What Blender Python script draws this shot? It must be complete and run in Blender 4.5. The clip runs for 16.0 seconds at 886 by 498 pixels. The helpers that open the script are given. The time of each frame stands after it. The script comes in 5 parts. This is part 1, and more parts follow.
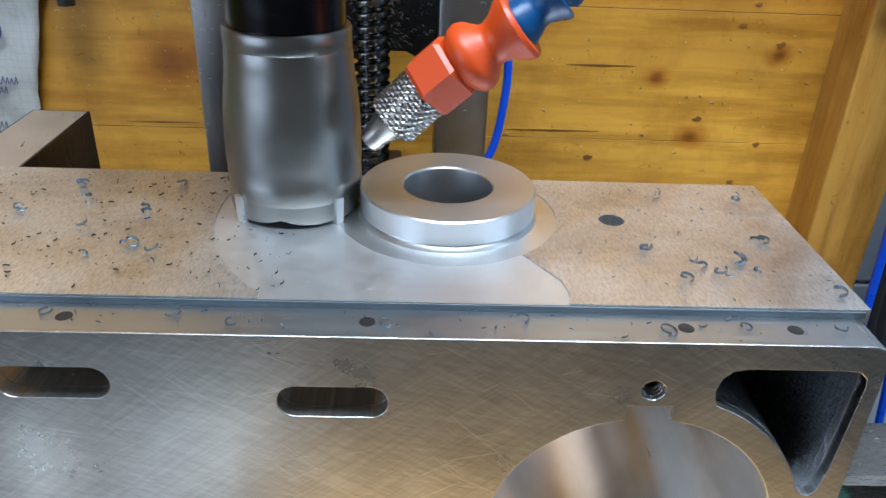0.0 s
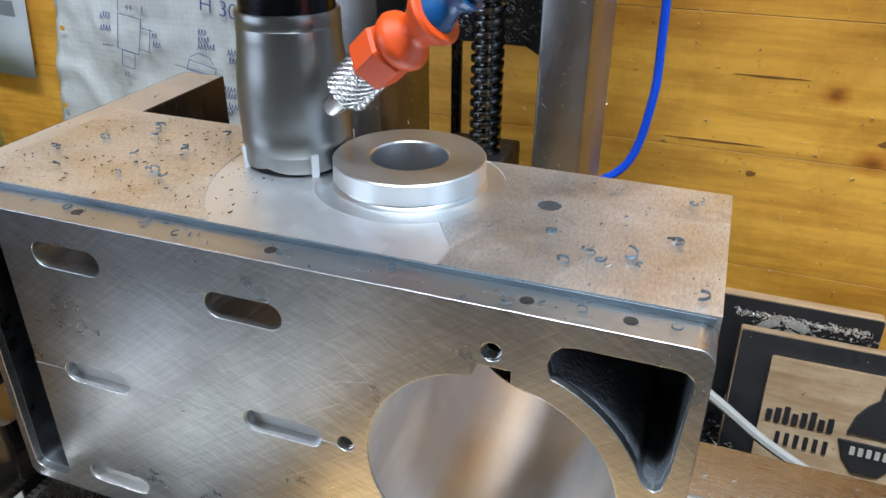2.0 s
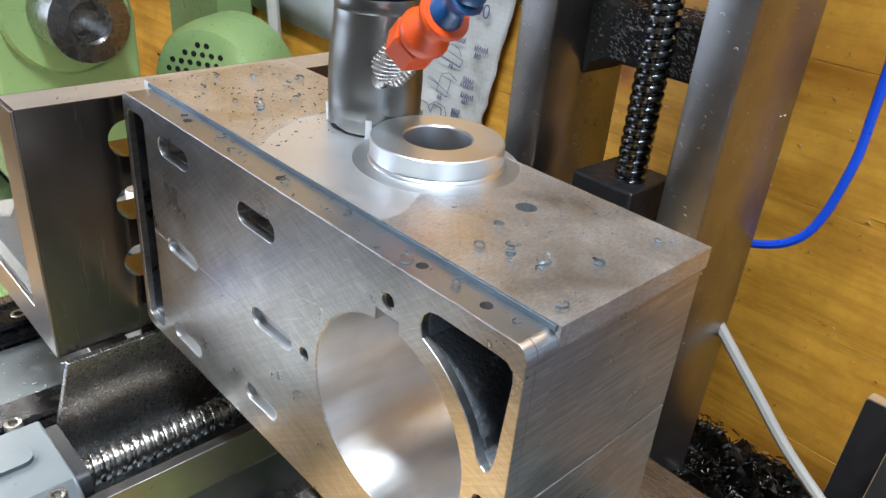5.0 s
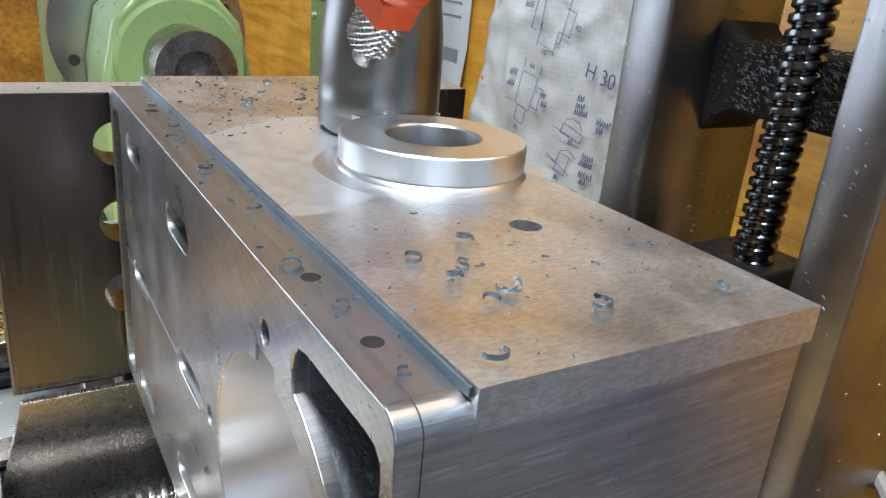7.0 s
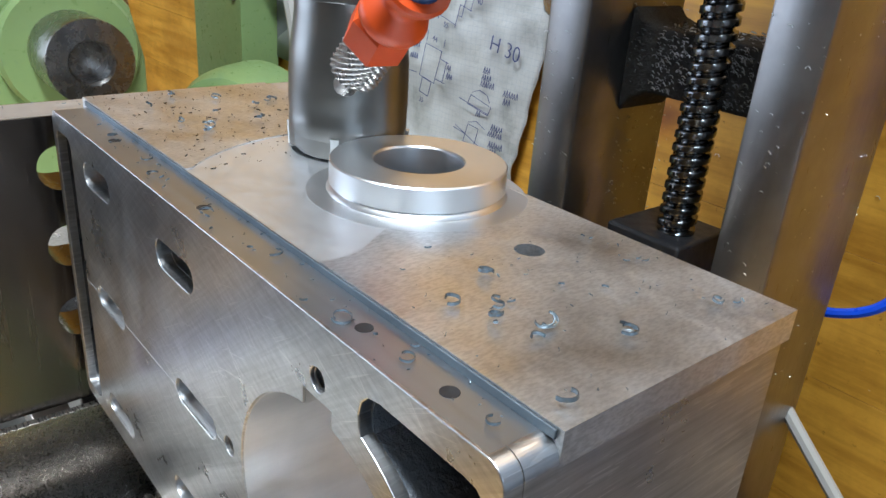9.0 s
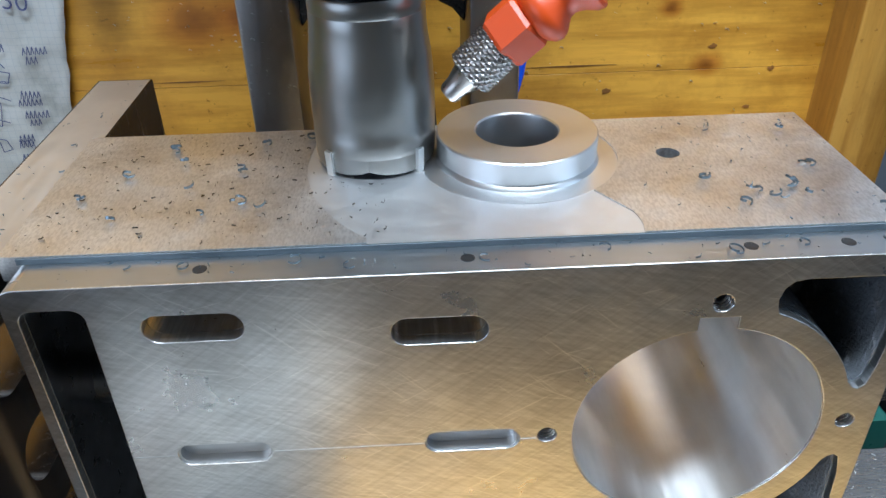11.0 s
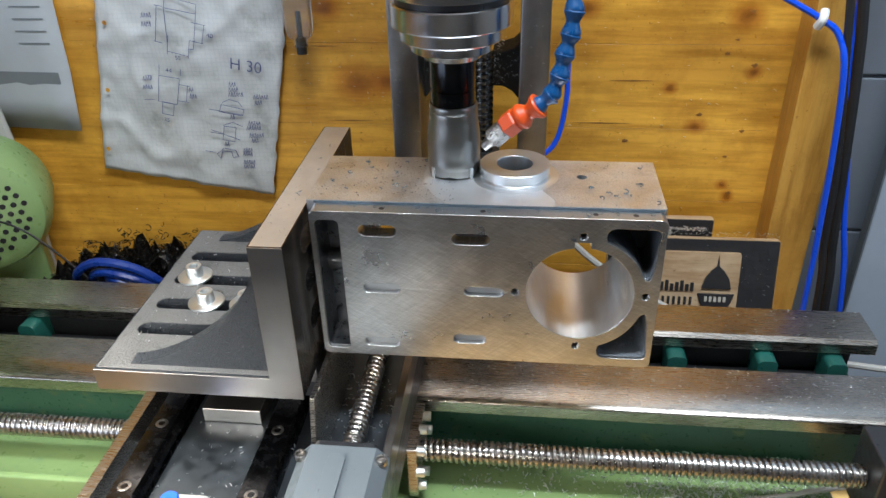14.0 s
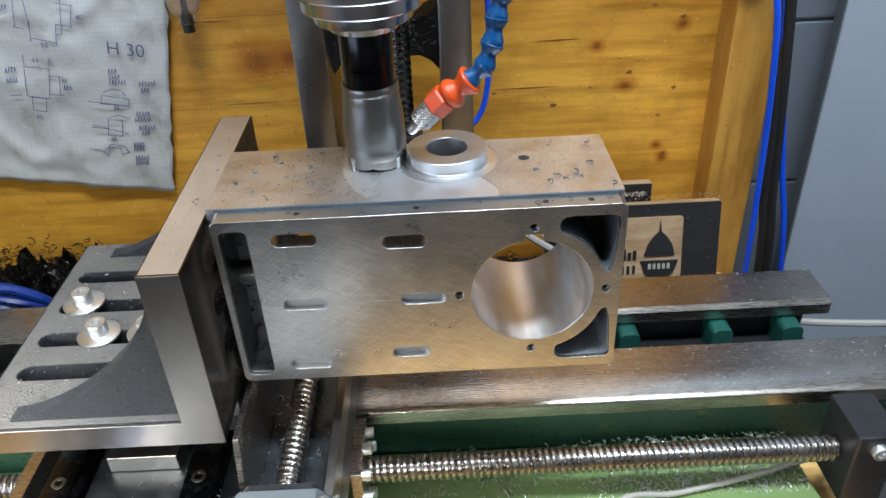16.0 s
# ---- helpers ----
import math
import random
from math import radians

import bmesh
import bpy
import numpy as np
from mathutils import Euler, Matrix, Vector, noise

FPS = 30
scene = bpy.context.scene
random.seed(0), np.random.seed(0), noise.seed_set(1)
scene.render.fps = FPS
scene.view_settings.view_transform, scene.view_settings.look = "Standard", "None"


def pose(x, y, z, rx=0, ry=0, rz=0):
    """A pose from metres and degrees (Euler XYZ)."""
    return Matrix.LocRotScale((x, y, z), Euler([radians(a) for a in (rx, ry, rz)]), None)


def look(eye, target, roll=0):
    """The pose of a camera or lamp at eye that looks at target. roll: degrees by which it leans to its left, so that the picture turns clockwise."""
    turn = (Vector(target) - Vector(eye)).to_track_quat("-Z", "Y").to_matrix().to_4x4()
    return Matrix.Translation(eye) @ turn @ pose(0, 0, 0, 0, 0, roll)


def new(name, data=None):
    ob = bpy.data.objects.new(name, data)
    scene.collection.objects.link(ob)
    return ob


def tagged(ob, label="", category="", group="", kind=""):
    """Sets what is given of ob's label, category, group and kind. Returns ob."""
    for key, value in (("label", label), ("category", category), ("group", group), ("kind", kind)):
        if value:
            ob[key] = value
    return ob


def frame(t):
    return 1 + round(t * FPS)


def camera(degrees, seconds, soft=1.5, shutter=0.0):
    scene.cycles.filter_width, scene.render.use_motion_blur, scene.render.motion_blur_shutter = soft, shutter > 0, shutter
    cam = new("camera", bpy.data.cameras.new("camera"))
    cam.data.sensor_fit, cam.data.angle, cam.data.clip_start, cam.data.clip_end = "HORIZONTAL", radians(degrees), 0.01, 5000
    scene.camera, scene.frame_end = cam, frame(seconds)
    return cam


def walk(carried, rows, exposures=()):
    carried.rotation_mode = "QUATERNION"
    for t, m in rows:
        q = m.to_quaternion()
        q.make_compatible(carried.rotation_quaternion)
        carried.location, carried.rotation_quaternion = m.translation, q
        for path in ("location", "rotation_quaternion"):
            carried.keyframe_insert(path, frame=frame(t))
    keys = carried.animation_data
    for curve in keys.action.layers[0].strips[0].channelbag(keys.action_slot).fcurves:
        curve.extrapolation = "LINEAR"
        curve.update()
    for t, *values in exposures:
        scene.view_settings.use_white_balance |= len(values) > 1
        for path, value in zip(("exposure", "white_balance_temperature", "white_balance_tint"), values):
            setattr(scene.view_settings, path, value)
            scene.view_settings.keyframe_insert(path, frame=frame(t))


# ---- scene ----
cam = camera(60.4, 16.0, soft=1.5, shutter=0.0)
# seconds, eye, then yaw, pitch and roll in degrees
ROWS = [
    (0.0, -0.0534, -0.1342, 0.1506, -2.10, -28.20, 2.29),
    (0.5, -0.0547, -0.1353, 0.1508, -1.63, -28.12, 2.31),
    (1.0, -0.0542, -0.1389, 0.1529, 1.23, -29.47, 1.92),
    (1.5, -0.0172, -0.1428, 0.1526, 8.72, -28.39, 1.28),
    (2.0, 0.0410, -0.1469, 0.1553, 20.09, -28.56, 0.41),
    (2.5, 0.0997, -0.1311, 0.1577, 36.07, -28.30, 1.47),
    (3.0, 0.1359, -0.1188, 0.1597, 43.61, -29.17, 3.29),
    (3.5, 0.1345, -0.1140, 0.1596, 44.49, -29.60, 4.39),
    (4.0, 0.1349, -0.1222, 0.1619, 44.11, -29.00, 5.01),
    (6.3, 0.1416, -0.0978, 0.1449, 50.32, -26.34, 6.20),
    (6.5, 0.1347, -0.0690, 0.1269, 53.41, -24.14, 5.88),
    (7.0, 0.1199, -0.0389, 0.1104, 57.85, -21.10, 5.32),
    (7.5, 0.1192, -0.0361, 0.1105, 58.75, -20.50, 5.78),
    (8.0, 0.1196, -0.0359, 0.1144, 58.50, -20.47, 6.07),
    (8.2, 0.1184, -0.0357, 0.1148, 57.75, -20.61, 6.14),
    (10.3, -0.0023, -0.1337, 0.1527, 17.69, -30.93, 0.98),
    (10.5, -0.0350, -0.1352, 0.1521, 11.73, -31.63, 0.45),
    (11.0, -0.0759, -0.1508, 0.1601, -2.02, -32.62, -1.32),
    (11.5, -0.1153, -0.1580, 0.1584, -12.13, -32.56, -2.81),
    (12.0, -0.1344, -0.1547, 0.1650, -16.36, -32.93, -3.27),
    (12.5, -0.1464, -0.1895, 0.1830, -15.39, -33.24, -1.76),
    (13.0, -0.1072, -0.3111, 0.2430, -3.75, -32.68, -0.14),
    (13.5, -0.0492, -0.4181, 0.2785, 6.04, -30.88, -1.30),
    (14.0, -0.0384, -0.4239, 0.2831, 6.92, -30.52, -1.56),
    (14.5, -0.0369, -0.4204, 0.2850, 7.18, -30.66, -1.86),
    (15.0, -0.0344, -0.4133, 0.2817, 7.14, -30.56, -1.73),
    (15.5, -0.0293, -0.4067, 0.2858, 5.84, -31.54, -2.23),
    (16.0, -0.0499, -0.3547, 0.2660, 0.14, -33.31, -2.90),
]


def aim(x, y, z, yaw, pitch, roll):
    return pose(x, y, z, 0, 0, yaw) @ pose(0, 0, 0, 90 + pitch, 0, 0) @ pose(0, 0, 0, 0, 0, roll)


walk(cam, [(t, aim(*r)) for t, *r in ROWS], [(0.0, -0.12, 5350, 6), (1.3, -0.12, 5350, 6), (2.6, 0.28, 5600, 8), (4.2, 0.28, 5650, 8), (6.5, 0.16, 5850, 8), (8.2, 0.16, 5850, 8), (10.3, -0.02, 5350, 6), (12.4, -0.06, 5350, 6), (13.5, -0.12, 5750, 8), (16.0, -0.14, 5650, 8)])

# ---- light ----
world = bpy.data.worlds.new("workshop")
scene.world = world
world.use_nodes = True
world.node_tree.nodes["Background"].inputs[0].default_value = (0.75, 0.85, 1.0, 1)
world.node_tree.nodes["Background"].inputs[1].default_value = 0.05
scene.view_settings.exposure = 0.0


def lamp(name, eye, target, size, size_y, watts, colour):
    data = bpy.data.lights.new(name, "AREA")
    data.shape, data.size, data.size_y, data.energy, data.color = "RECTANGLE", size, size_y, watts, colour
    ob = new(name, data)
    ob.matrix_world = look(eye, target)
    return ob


lamp("ceiling_tube_lamp", (0.10, -0.24, 1.25), (0.05, 0.10, 0), 0.9, 0.16, 36, (0.96, 0.98, 0.96))
# Unseen fill added high behind, for blue-grey sheen on the milled top.
lamp("blue_rear_fill", (0.0, 0.385, 0.62), (0.0, -0.10, 0.25), 1.2, 0.30, 1.3, (0.60, 0.82, 1.0))
lamp("side_window_daylight", (-1.5, -1.1, 0.30), (-0.05, 0.0, 0), 1.2, 0.8, 12, (0.80, 0.88, 1.0))
# Unseen fill added just above the bench, facing down to brighten it.
lamp("bench_fill", (-0.24, -0.25, 0.03), (-0.235, -0.245, -0.30), 0.50, 0.10, 4.4, (1.0, 0.90, 0.74))
# Unseen cool fill added on the right for the right-hand faces.
lamp("east_side_fill", (1.6, -0.6, 0.65), (0.0, 0.1, 0), 0.9, 0.9, 5, (0.74, 0.87, 1.0))


# ---- materials ----
class Mat:
    """A node material with a small chain of noises."""

    def __init__(self, name, base, rough=0.5, metal=0.0):
        self.m = bpy.data.materials.new(name)
        self.m.use_nodes = True
        self.t = self.m.node_tree
        self.b = self.t.nodes["Principled BSDF"]
        self.b.inputs["Base Color"].default_value = (*base, 1)
        self.b.inputs["Roughness"].default_value = rough
        self.b.inputs["Metallic"].default_value = metal
        self.base, self.rough = base, rough
        self.co = self.t.nodes.new("ShaderNodeTexCoord").outputs["Object"]
        self.col, self.rgh, self.hgt = None, None, None

    def node(self, kind, **ins):
        n = self.t.nodes.new(kind)
        for k, v in ins.items():
            n.inputs[k.replace("_", " ")].default_value = v
        return n

    def link(self, a, b):
        self.t.links.new(a, b)

    def noise(self, scale, detail=4, stretch=(1, 1, 1), rough=0.6, turn=(0, 0, 0)):
        first = self.t.nodes.new("ShaderNodeMapping")
        first.inputs["Rotation"].default_value = turn
        self.link(self.co, first.inputs["Vector"])
        mp = self.t.nodes.new("ShaderNodeMapping")
        mp.inputs["Scale"].default_value = stretch
        self.link(first.outputs[0], mp.inputs["Vector"])
        n = self.node("ShaderNodeTexNoise", Scale=scale, Detail=detail, Roughness=rough)
        self.link(mp.outputs[0], n.inputs["Vector"])
        return n.outputs["Fac"]

    def ramp(self, fac, stops):
        r = self.t.nodes.new("ShaderNodeValToRGB")
        e = r.color_ramp.elements
        while len(e) < len(stops):
            e.new(0.5)
        for el, (p, c) in zip(e, stops):
            el.position, el.color = p, (*c, 1) if isinstance(c, tuple) else (c, c, c, 1)
        self.link(fac, r.inputs[0])
        return r.outputs[0]

    def mix(self, kind, fac, a, b):
        m = self.t.nodes.new("ShaderNodeMix")
        m.data_type, m.blend_type = "RGBA", kind
        for sock, v in ((m.inputs[0], fac), (m.inputs[6], a), (m.inputs[7], b)):
            if hasattr(v, "links"):
                self.link(v, sock)
            elif isinstance(v, tuple):
                sock.default_value = (*v, 1)
            else:
                sock.default_value = v
        return m.outputs[2]

    def colour(self, sock):
        self.link(sock, self.b.inputs["Base Color"])
        return self

    def gloss(self, fac, lo, hi):
        r = self.t.nodes.new("ShaderNodeMapRange")
        self.link(fac, r.inputs[0])
        r.inputs[1].default_value, r.inputs[2].default_value = 0.3, 0.7
        r.inputs[3].default_value, r.inputs[4].default_value = lo, hi
        self.link(r.outputs[0], self.b.inputs["Roughness"])
        return self

    def bump(self, fac, metres, strength=1.0):
        n = self.t.nodes.new("ShaderNodeBump")
        n.inputs["Distance"].default_value, n.inputs["Strength"].default_value = metres, strength
        self.link(fac, n.inputs["Height"])
        if self.hgt:
            self.link(self.hgt, n.inputs["Normal"])
        self.hgt = n.outputs[0]
        self.link(self.hgt, self.b.inputs["Normal"])
        return self


def tones(c, k):
    return tuple(min(1.0, v * k) for v in c)


def metal(name, base, rough, scale=60, stretch=(1, 1, 1), grain=2e-5, spread=0.12, stain=0.8, turn=(0, 0, 0), streak=0.88):
    m = Mat(name, base, rough, 1.0)
    big, fine = m.noise(18, 5), m.noise(scale, 6, stretch, 0.7, turn)
    c = m.ramp(big, [(0.3, tones(base, stain)), (0.7, tones(base, 1.08))])
    m.colour(m.mix("MULTIPLY", 0.5, c, m.ramp(fine, [(0.3, streak), (0.7, 1.0)])))
    m.gloss(fine, max(0.05, rough - spread), rough + spread)
    if grain > 9e-6:
        m.bump(fine, grain, 0.6)
    return m


def paint(name, base, rough=0.45, scale=40, spread=0.25, grain=1e-4, spot=None):
    m = Mat(name, base, rough, 0.0)
    big, fine = m.noise(9, 6), m.noise(scale * 4, 5)
    c = m.ramp(big, [(0.3, tones(base, 1 - spread)), (0.7, tones(base, 1 + spread))])
    if spot:
        c = m.mix("MIX", m.ramp(m.noise(scale, 8, rough=0.75), [(0.58, 0.0), (0.68, 1.0)]), c, spot)
    m.colour(c).gloss(fine, max(0.1, rough - 0.12), min(1, rough + 0.15)).bump(fine, grain, 1.0 if grain > 5e-4 else 0.5)
    return m


ALU_FACE = metal("brushed_aluminium", (0.76, 0.765, 0.77), 0.30, 800, (1, 0.05, 0.05), 0, 0.02, 0.88, streak=0.94)


def scratched(m, hits, lo=0.70):
    """Fine random scratches in several directions on the upright face."""
    for deg, scale in hits:
        s = m.noise(scale * 1.5, 1, (1, 0.06, 0.035), 0.5, (0, radians(deg), 0))
        mask = m.ramp(s, [(lo, 0.0), (lo + 0.02, 0.32)])
        m.colour(m.mix("MIX", mask, m.b.inputs["Base Color"].links[0].from_socket, (0.93, 0.92, 0.90)))
        m.bump(mask, 4e-5, 0.7)


def hatched(m):
    """Crossed sanding marks and cloudy handling stains."""
    c = m.b.inputs["Base Color"].links[0].from_socket
    for deg in (58, -52, 80):
        c = m.mix("MULTIPLY", 1.0, c, m.ramp(m.noise(900, 3, (1, 0.04, 0.04), 0.6, (0, radians(deg), 0)), [(0.35, 0.85), (0.62, 1.0)]))
    c = m.mix("MULTIPLY", 1.0, c, m.ramp(m.noise(26, 7, rough=0.7), [(0.36, (0.84, 0.83, 0.82)), (0.58, (1.0, 1.0, 1.0))]))
    m.colour(c).gloss(m.noise(34, 6, rough=0.65), m.rough - 0.05, m.rough + 0.07)


hatched(ALU_FACE)
scratched(ALU_FACE, [(62, 700), (-58, 820), (81, 760), (-76, 900), (46, 640)])
ALU_TOP = metal("milled_aluminium", (0.81, 0.81, 0.815), 0.37, 800, (0.08, 1, 1), 0, 0.03, 0.82, streak=0.88)
ALU_CUT = metal("freshly_cut_aluminium", (0.78, 0.79, 0.80), 0.34, 60, (1, 1, 1), 0, 0.015, 0.94, streak=0.97)


def handled(m):
    """Fine sparkle from the cutter's marks and dull patches of dried oil."""
    c = m.b.inputs["Base Color"].links[0].from_socket
    c = m.mix("MULTIPLY", 1.0, c, m.ramp(m.noise(1500, 2, (1, 0.35, 1), 0.6), [(0.36, 0.80), (0.60, 1.0)]))
    c = m.mix("MULTIPLY", 1.0, c, m.ramp(m.noise(55, 7, (0.6, 1, 1), 0.75), [(0.36, (0.84, 0.83, 0.82)), (0.48, (1.0, 1.0, 1.0))]))
    m.colour(c).gloss(m.noise(40, 7, rough=0.7), m.rough - 0.06, m.rough + 0.08)
    m.bump(m.noise(1100, 2, (1, 0.12, 1), 0.6), 1.2e-5, 0.5)


handled(ALU_TOP)
ALU_BORE = metal("turned_aluminium_bore", (0.95, 0.955, 0.96), 0.36, 75, (1, 0.12, 1), 0, 0.10, 0.80, streak=0.70)
ALU_BORE.b.inputs["Anisotropic"].default_value = 0.75
ALU_BORE.b.inputs["Anisotropic Rotation"].default_value = 0.25
turned = ALU_BORE.t.nodes.new("ShaderNodeTangent")
turned.direction_type, turned.axis = "RADIAL", "Y"
ALU_BORE.link(turned.outputs[0], ALU_BORE.b.inputs["Tangent"])
ALU_CLEARED = metal("freshly_swept_aluminium", (0.74, 0.75, 0.765), 0.44, 300, (1, 1, 1), 0, 0.04, 0.94, streak=0.92)
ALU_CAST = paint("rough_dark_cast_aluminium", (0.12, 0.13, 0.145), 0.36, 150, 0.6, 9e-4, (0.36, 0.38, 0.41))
STEEL = metal("ground_steel", (0.47, 0.43, 0.385), 0.28, 900, (0.08, 1, 1), 1e-6, 0.08, 0.72)
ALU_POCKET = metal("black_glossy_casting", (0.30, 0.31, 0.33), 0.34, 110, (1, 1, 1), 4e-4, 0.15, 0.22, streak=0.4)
ALU_SLOT = metal("dull_slot_aluminium", (0.52, 0.53, 0.545), 0.46, 160, (0.3, 1, 1), 0, 0.06, 0.8)
ALU_FLANGE = metal("dull_milled_flange", (0.46, 0.49, 0.52), 0.36, 500, (0.05, 1, 1), 0, 0.04, 0.86, streak=0.9)
STEP_GREY = metal("blue_grey_milled_step", (0.20, 0.235, 0.265), 0.55, 300, (0.1, 1, 1), 0, 0.08, 0.6, streak=0.5)
# Steel lightened in colour for faces that catch warm light.
STEEL_LIT = metal("lit_ground_steel", (0.70, 0.67, 0.63), 0.48, 400, (1, 0.1, 1), 0, 0.06, 0.8)
SOOT = paint("sooty_casting", (0.020, 0.019, 0.018), 0.75, 160, 0.5, 3e-3, (0.10, 0.095, 0.09))
STEEL_Z = metal("ground_steel_upright", (0.36, 0.35, 0.345), 0.34, 700, (1, 1, 0.08), 2e-6, 0.08, 0.66)
STEEL_PLATE = metal("machined_cast_iron", (0.33, 0.305, 0.285), 0.32, 700, (1, 0.12, 1), 0, 0.05, 0.82, streak=0.94)
# Darker copy of STEEL_PLATE: the upright's dim reflections go into the colour.
UPRIGHT = metal("dim_planed_iron", (0.17, 0.15, 0.138), 0.24, 300, (1, 1, 0.06), 0, 0.06, 0.80, streak=0.86)
CHROME = metal("bright_screw_steel", (0.42, 0.40, 0.38), 0.27, 90, (1, 1, 1), 1e-6, 0.06, 0.8)
CUTTER = metal("nickel_plated_cutter", (0.265, 0.262, 0.25), 0.34, 120, (0.1, 0.1, 1), 1e-5, 0.06, 0.85)
BLACKENED = metal("blackened_steel", (0.035, 0.036, 0.04), 0.22, 160, (0.2, 0.2, 1), 1e-5, 0.06, 0.7)
SPINDLE = metal("turned_spindle_steel", (0.55, 0.55, 0.56), 0.20, 160, (0.1, 0.1, 1), 1e-5, 0.06, 0.85)
ZINC = metal("zinc_plated_steel", (0.78, 0.80, 0.80), 0.38, 200, (1, 1, 1), 5e-6, 0.08, 0.85)
BRASS_DARK = metal("knurled_steel", (0.38, 0.36, 0.34), 0.30, 300, (1, 1, 1), 2e-5, 0.08, 0.7)
CAST = paint("rough_grey_cast_iron", (0.130, 0.124, 0.117), 0.42, 150, 0.4, 2.2e-3, (0.045, 0.044, 0.043))
IRON = paint("black_painted_cast_iron", (0.020, 0.023, 0.028), 0.33, 150, 0.4, 2.2e-3)
RAIL_BLACK = metal("oiled_black_rail", (0.06, 0.06, 0.065), 0.25, 120, (1, 1, 1), 2e-5, 0.1, 0.7)
GREEN = paint("pale_green_machine_paint", (0.19, 0.275, 0.105), 0.35, 30, 0.12, 8e-5, (0.16, 0.24, 0.11))
BED_GREEN = paint("oily_green_casting_paint", (0.030, 0.078, 0.050), 0.34, 40, 0.35, 2e-4, (0.09, 0.12, 0.05))
TEAL = paint("dark_green_casting_paint", (0.014, 0.075, 0.060), 0.36, 40, 0.3, 2e-4)
ORANGE = paint("orange_plastic", (0.54, 0.058, 0.002), 0.42, 30, 0.05, 2e-5)
BLUE = paint("blue_plastic", (0.006, 0.055, 0.17), 0.30, 30, 0.08, 2e-5)
CABLE_BLUE = paint("blue_cable_sheath", (0.012, 0.07, 0.62), 0.35, 30, 0.08, 2e-5)
COIL_BLUE = paint("dark_blue_hose", (0.008, 0.03, 0.20), 0.30, 30, 0.08, 2e-5)
CABLE_BLACK = paint("black_cable_sheath", (0.012, 0.012, 0.013), 0.40, 30, 0.1, 2e-5)
CABLE_GREY = paint("grey_cable_sheath", (0.36, 0.345, 0.315), 0.50, 30, 0.08, 2e-5)
BLACK_PLASTIC = paint("black_plastic", (0.016, 0.016, 0.018), 0.38, 40, 0.2, 6e-5)
GREY_PLATE = metal("oiled_grey_plate", (0.155, 0.172, 0.19), 0.42, 120, (1, 1, 1), 2e-6, 0.1, 0.7)
GREY_MOTOR = paint("grey_motor_paint", (0.095, 0.108, 0.118), 0.38, 40, 0.12, 6e-5)
GREY_WALL = paint("grey_wall_paint", (0.165, 0.185, 0.22), 0.6, 20, 0.06, 2e-4)
PALE_PANEL = paint("pale_grey_panel", (0.31, 0.34, 0.39), 0.45, 20, 0.05, 5e-5)
FLOOR_DARK = paint("dark_concrete_floor", (0.07, 0.068, 0.065), 0.7, 20, 0.2, 2e-4)
ROOM = paint("room_plaster", (0.55, 0.54, 0.52), 0.8, 20, 0.05, 2e-4)
WHITE = paint("white_plastic", (0.72, 0.72, 0.70), 0.4, 20, 0.05, 2e-5)
INK = paint("blue_ink", (0.07, 0.08, 0.20), 0.6, 20, 0.1, 1e-6)
GREY_PRINT = paint("grey_print", (0.17, 0.18, 0.19), 0.6, 20, 0.1, 1e-6)
SIGN_BLACK = paint("black_sign_paint", (0.014, 0.013, 0.014), 0.5, 60, 0.3, 1e-4)
SIGN_PALE = paint("worn_pale_print", (0.36, 0.33, 0.28), 0.6, 160, 0.2, 1e-5, (0.08, 0.07, 0.06))
# Near-black for holes, vents and gaps: their shade put into the colour.
DARK_HOLE = paint("dark_hole_shade", (0.010, 0.010, 0.011), 0.45, 80, 0.4, 2e-4)
SWARF = metal("aluminium_swarf", (0.82, 0.83, 0.84), 0.42, 300, (1, 1, 1), 1e-5, 0.08, 0.85)
SWARF_BLUE = metal("bluish_swarf", (0.22, 0.27, 0.31), 0.38, 300, (1, 1, 1), 1e-5, 0.08, 0.85)
SCREW_DARK = metal("oily_dark_screw_steel", (0.20, 0.205, 0.21), 0.18, 90, (1, 1, 1), 0, 0.05, 0.8)
SWARF_DARK = metal("dark_steel_swarf", (0.05, 0.047, 0.045), 0.35, 300, (1, 1, 1), 1e-5, 0.1, 0.6)


